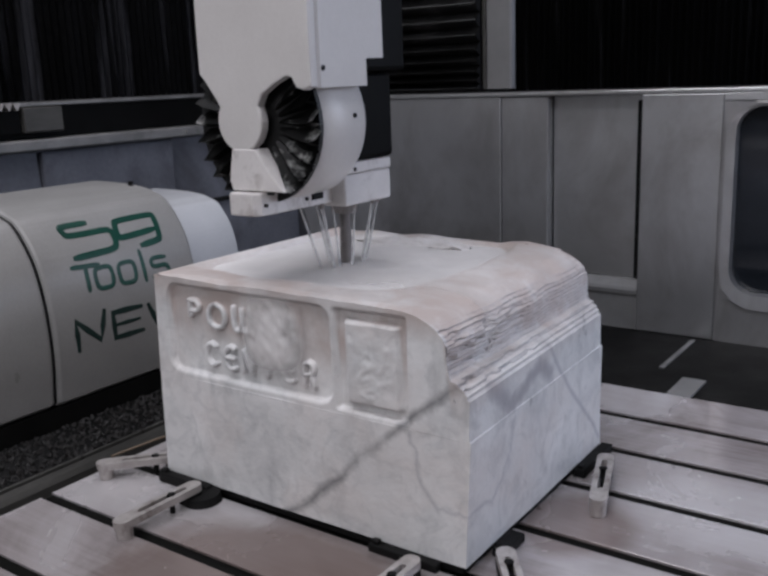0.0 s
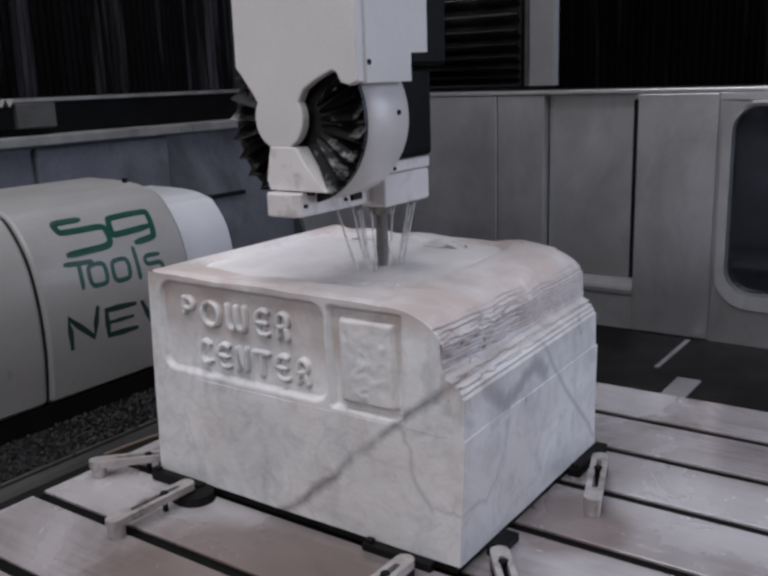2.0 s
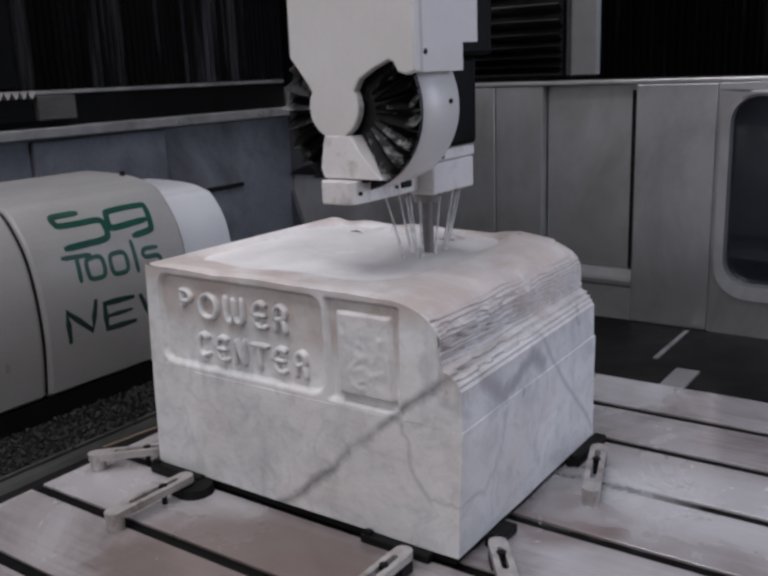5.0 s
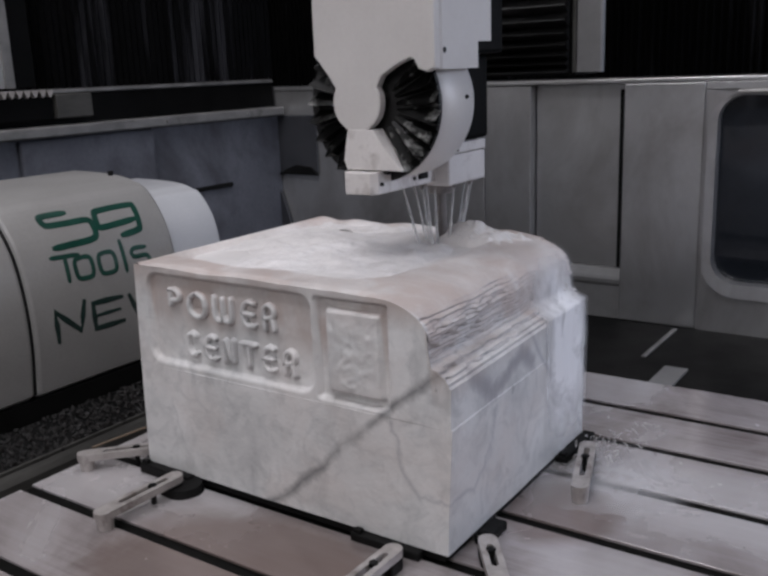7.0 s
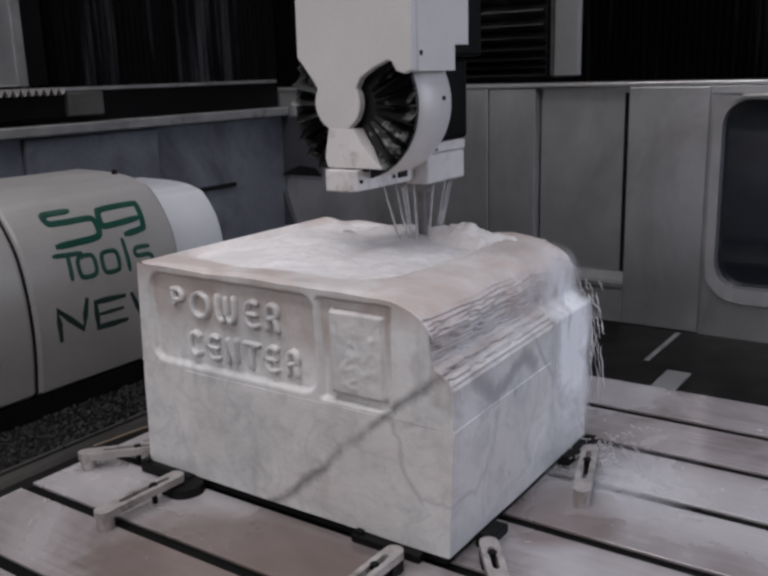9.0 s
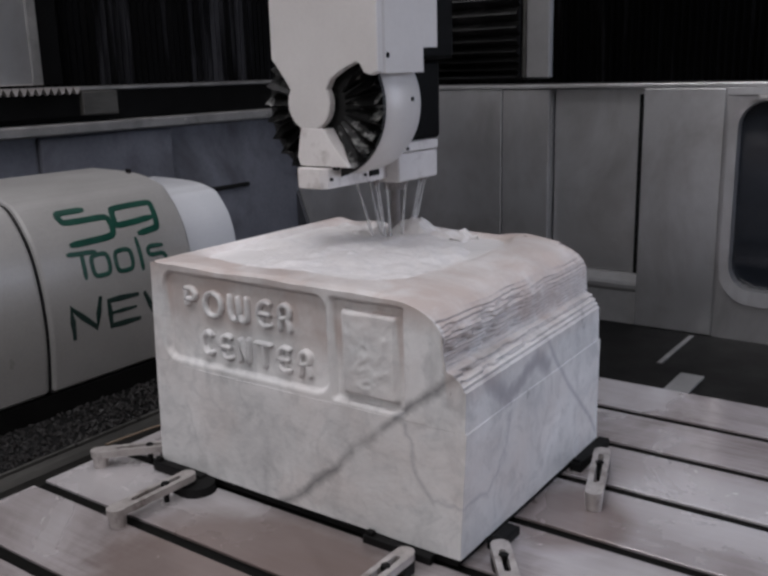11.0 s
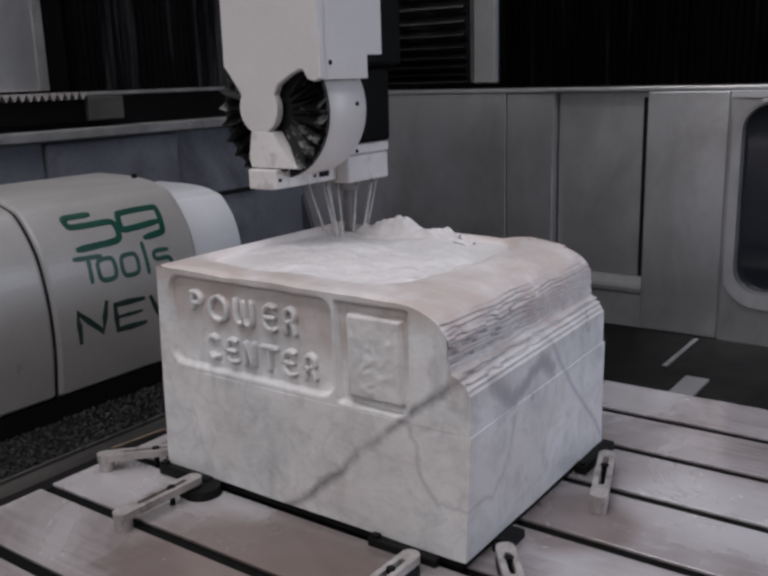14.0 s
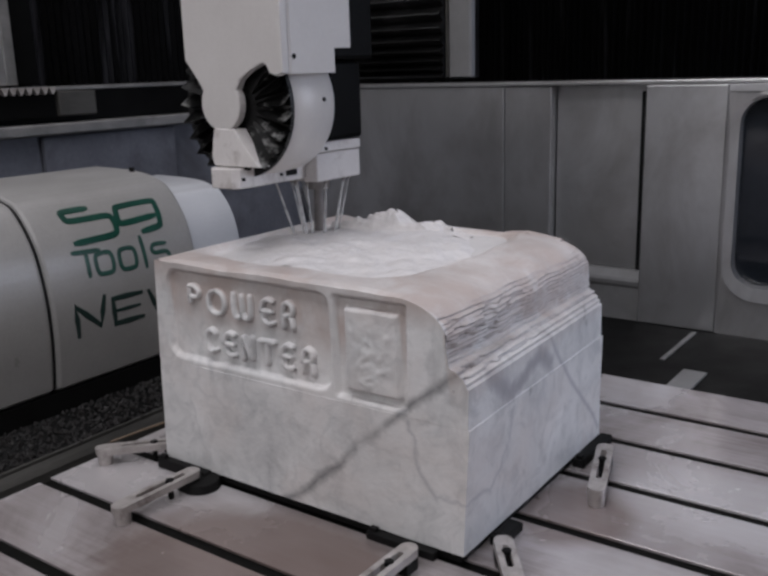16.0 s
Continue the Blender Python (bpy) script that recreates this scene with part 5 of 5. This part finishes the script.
def motions():
    def shifted(ob, rows):
        x, y, z = ob["at"]
        walk(ob, [(t, pose(x + dx, y + dy, z + dz)) for t, dx, dy, dz in rows])
    shifted(HEAD, [(t, x, y, 0) for t, x, y in TRAVEL])
    shifted(GANTRY, [(t, x, y, 0) for t, x, y in TRAVEL])
    shifted(CARRIAGE, [(t, 0, y, 0) for t, x, y in TRAVEL])
    sink = lambda t: -0.035 if t < 4 else -0.012 if t < 8 else 0.0
    shifted(FOAM_TOOL, [(t, x, y, sink(t)) for t, x, y in TRAVEL])
    shifted(FOAM_BACK, [(0, 0.10, 0, -0.11), (8.6, 0.10, 0, -0.10), (11.0, 0.08, 0, -0.01), (12.5, 0.05, 0, -0.004), (14.5, 0.0, 0, 0.0), (16, -0.01, 0, 0.0)])
    shifted(FOAM_MID, [(0, 0, 0.02, -0.038), (3.5, 0, 0.02, -0.036), (5.0, 0, 0.01, -0.020), (6.0, 0, 0.01, -0.007), (7.5, 0, 0, 0.0), (12.5, 0, 0, 0.0), (16, 0, 0, 0.003)])
    shifted(FOAM_RIGHT, [(0, -0.1, 0, -0.12), (5.4, -0.08, -0.02, -0.08), (6.4, -0.03, 0, -0.012), (7.5, 0, 0, 0.0), (9, -0.04, 0, -0.004), (10.5, -0.12, 0, -0.03), (12, -0.16, 0, -0.12), (16, -0.16, 0, -0.12)])
    shifted(SPLASH, [(0, 0, 0, -0.03), (2.9, 0, 0, -0.03), (3.3, 0, -0.06, 0), (4.6, 0, 0, 0), (5.6, 0, 0.04, -0.008), (6.6, 0.0, 0.05, -0.008), (7.2, 0, 0.08, 0), (9.3, 0, 0.08, 0), (10.4, 0, 0.05, -0.03), (16, 0, 0.05, -0.03)])
    shifted(DRIPS, [(0, -0.2, -0.2, 0), (6.6, -0.2, -0.2, 0), (7.2, 0, 0, 0.05), (8.2, 0.01, 0.0, -0.05), (9.2, 0.0, 0.005, 0.0), (9.8, -0.05, -0.1, -0.05), (10.4, -0.2, -0.2, 0), (16, -0.2, -0.2, 0)])
    shifted(SPRAY_NEAR, [(0, 0, 0, -0.4), (3.0, 0, 0, -0.4), (3.2, 0, -0.05, -0.05), (3.4, 0, 0, 0), (3.7, 0.02, 0.04, 0.005), (4.4, 0, 0.10, 0), (5.0, 0, 0.16, -0.08), (5.4, 0, 0.16, -0.4), (16, 0, 0.16, -0.4)])
    shifted(SPRAY_FAR, [(0, 0, 0, -0.4), (5.2, 0, 0, -0.4), (5.7, 0, 0, -0.06), (6.2, 0, 0, -0.012), (6.8, 0.01, 0.02, -0.02), (7.6, 0, 0, 0), (8.2, 0.02, 0.01, 0.006), (8.8, 0, 0, 0), (9.5, 0, -0.02, -0.03), (10.0, 0, 0, -0.12), (10.5, 0, 0, -0.4), (16, 0, 0, -0.4)])
    shifted(SHEET_A, [(0, 0, 0, 0), (0.2, 0.01, 0, -0.08), (0.6, 0.02, 0.06, -0.22), (1.2, 0.02, 0.2, -0.25), (16, 0.02, 0.2, -0.25)])
    shifted(SHEET_B, [(0, 0, 0.2, 0), (2.9, 0, 0.2, 0), (3.25, 0, 0.02, 0.01), (3.4, 0, 0, 0), (4.2, 0.02, 0, -0.05), (5.2, 0.02, 0.1, -0.12), (5.8, 0.02, 0.2, -0.12), (16, 0.02, 0.2, -0.12)])
    shifted(SHEET_C, [(0, -0.1, 0, 0), (6.2, -0.1, 0, 0), (7.0, 0, 0, 0), (8.0, 0, 0.015, -0.02), (9.2, 0, 0.02, 0), (10.2, -0.1, 0, 0), (16, -0.1, 0, 0)])


motions()
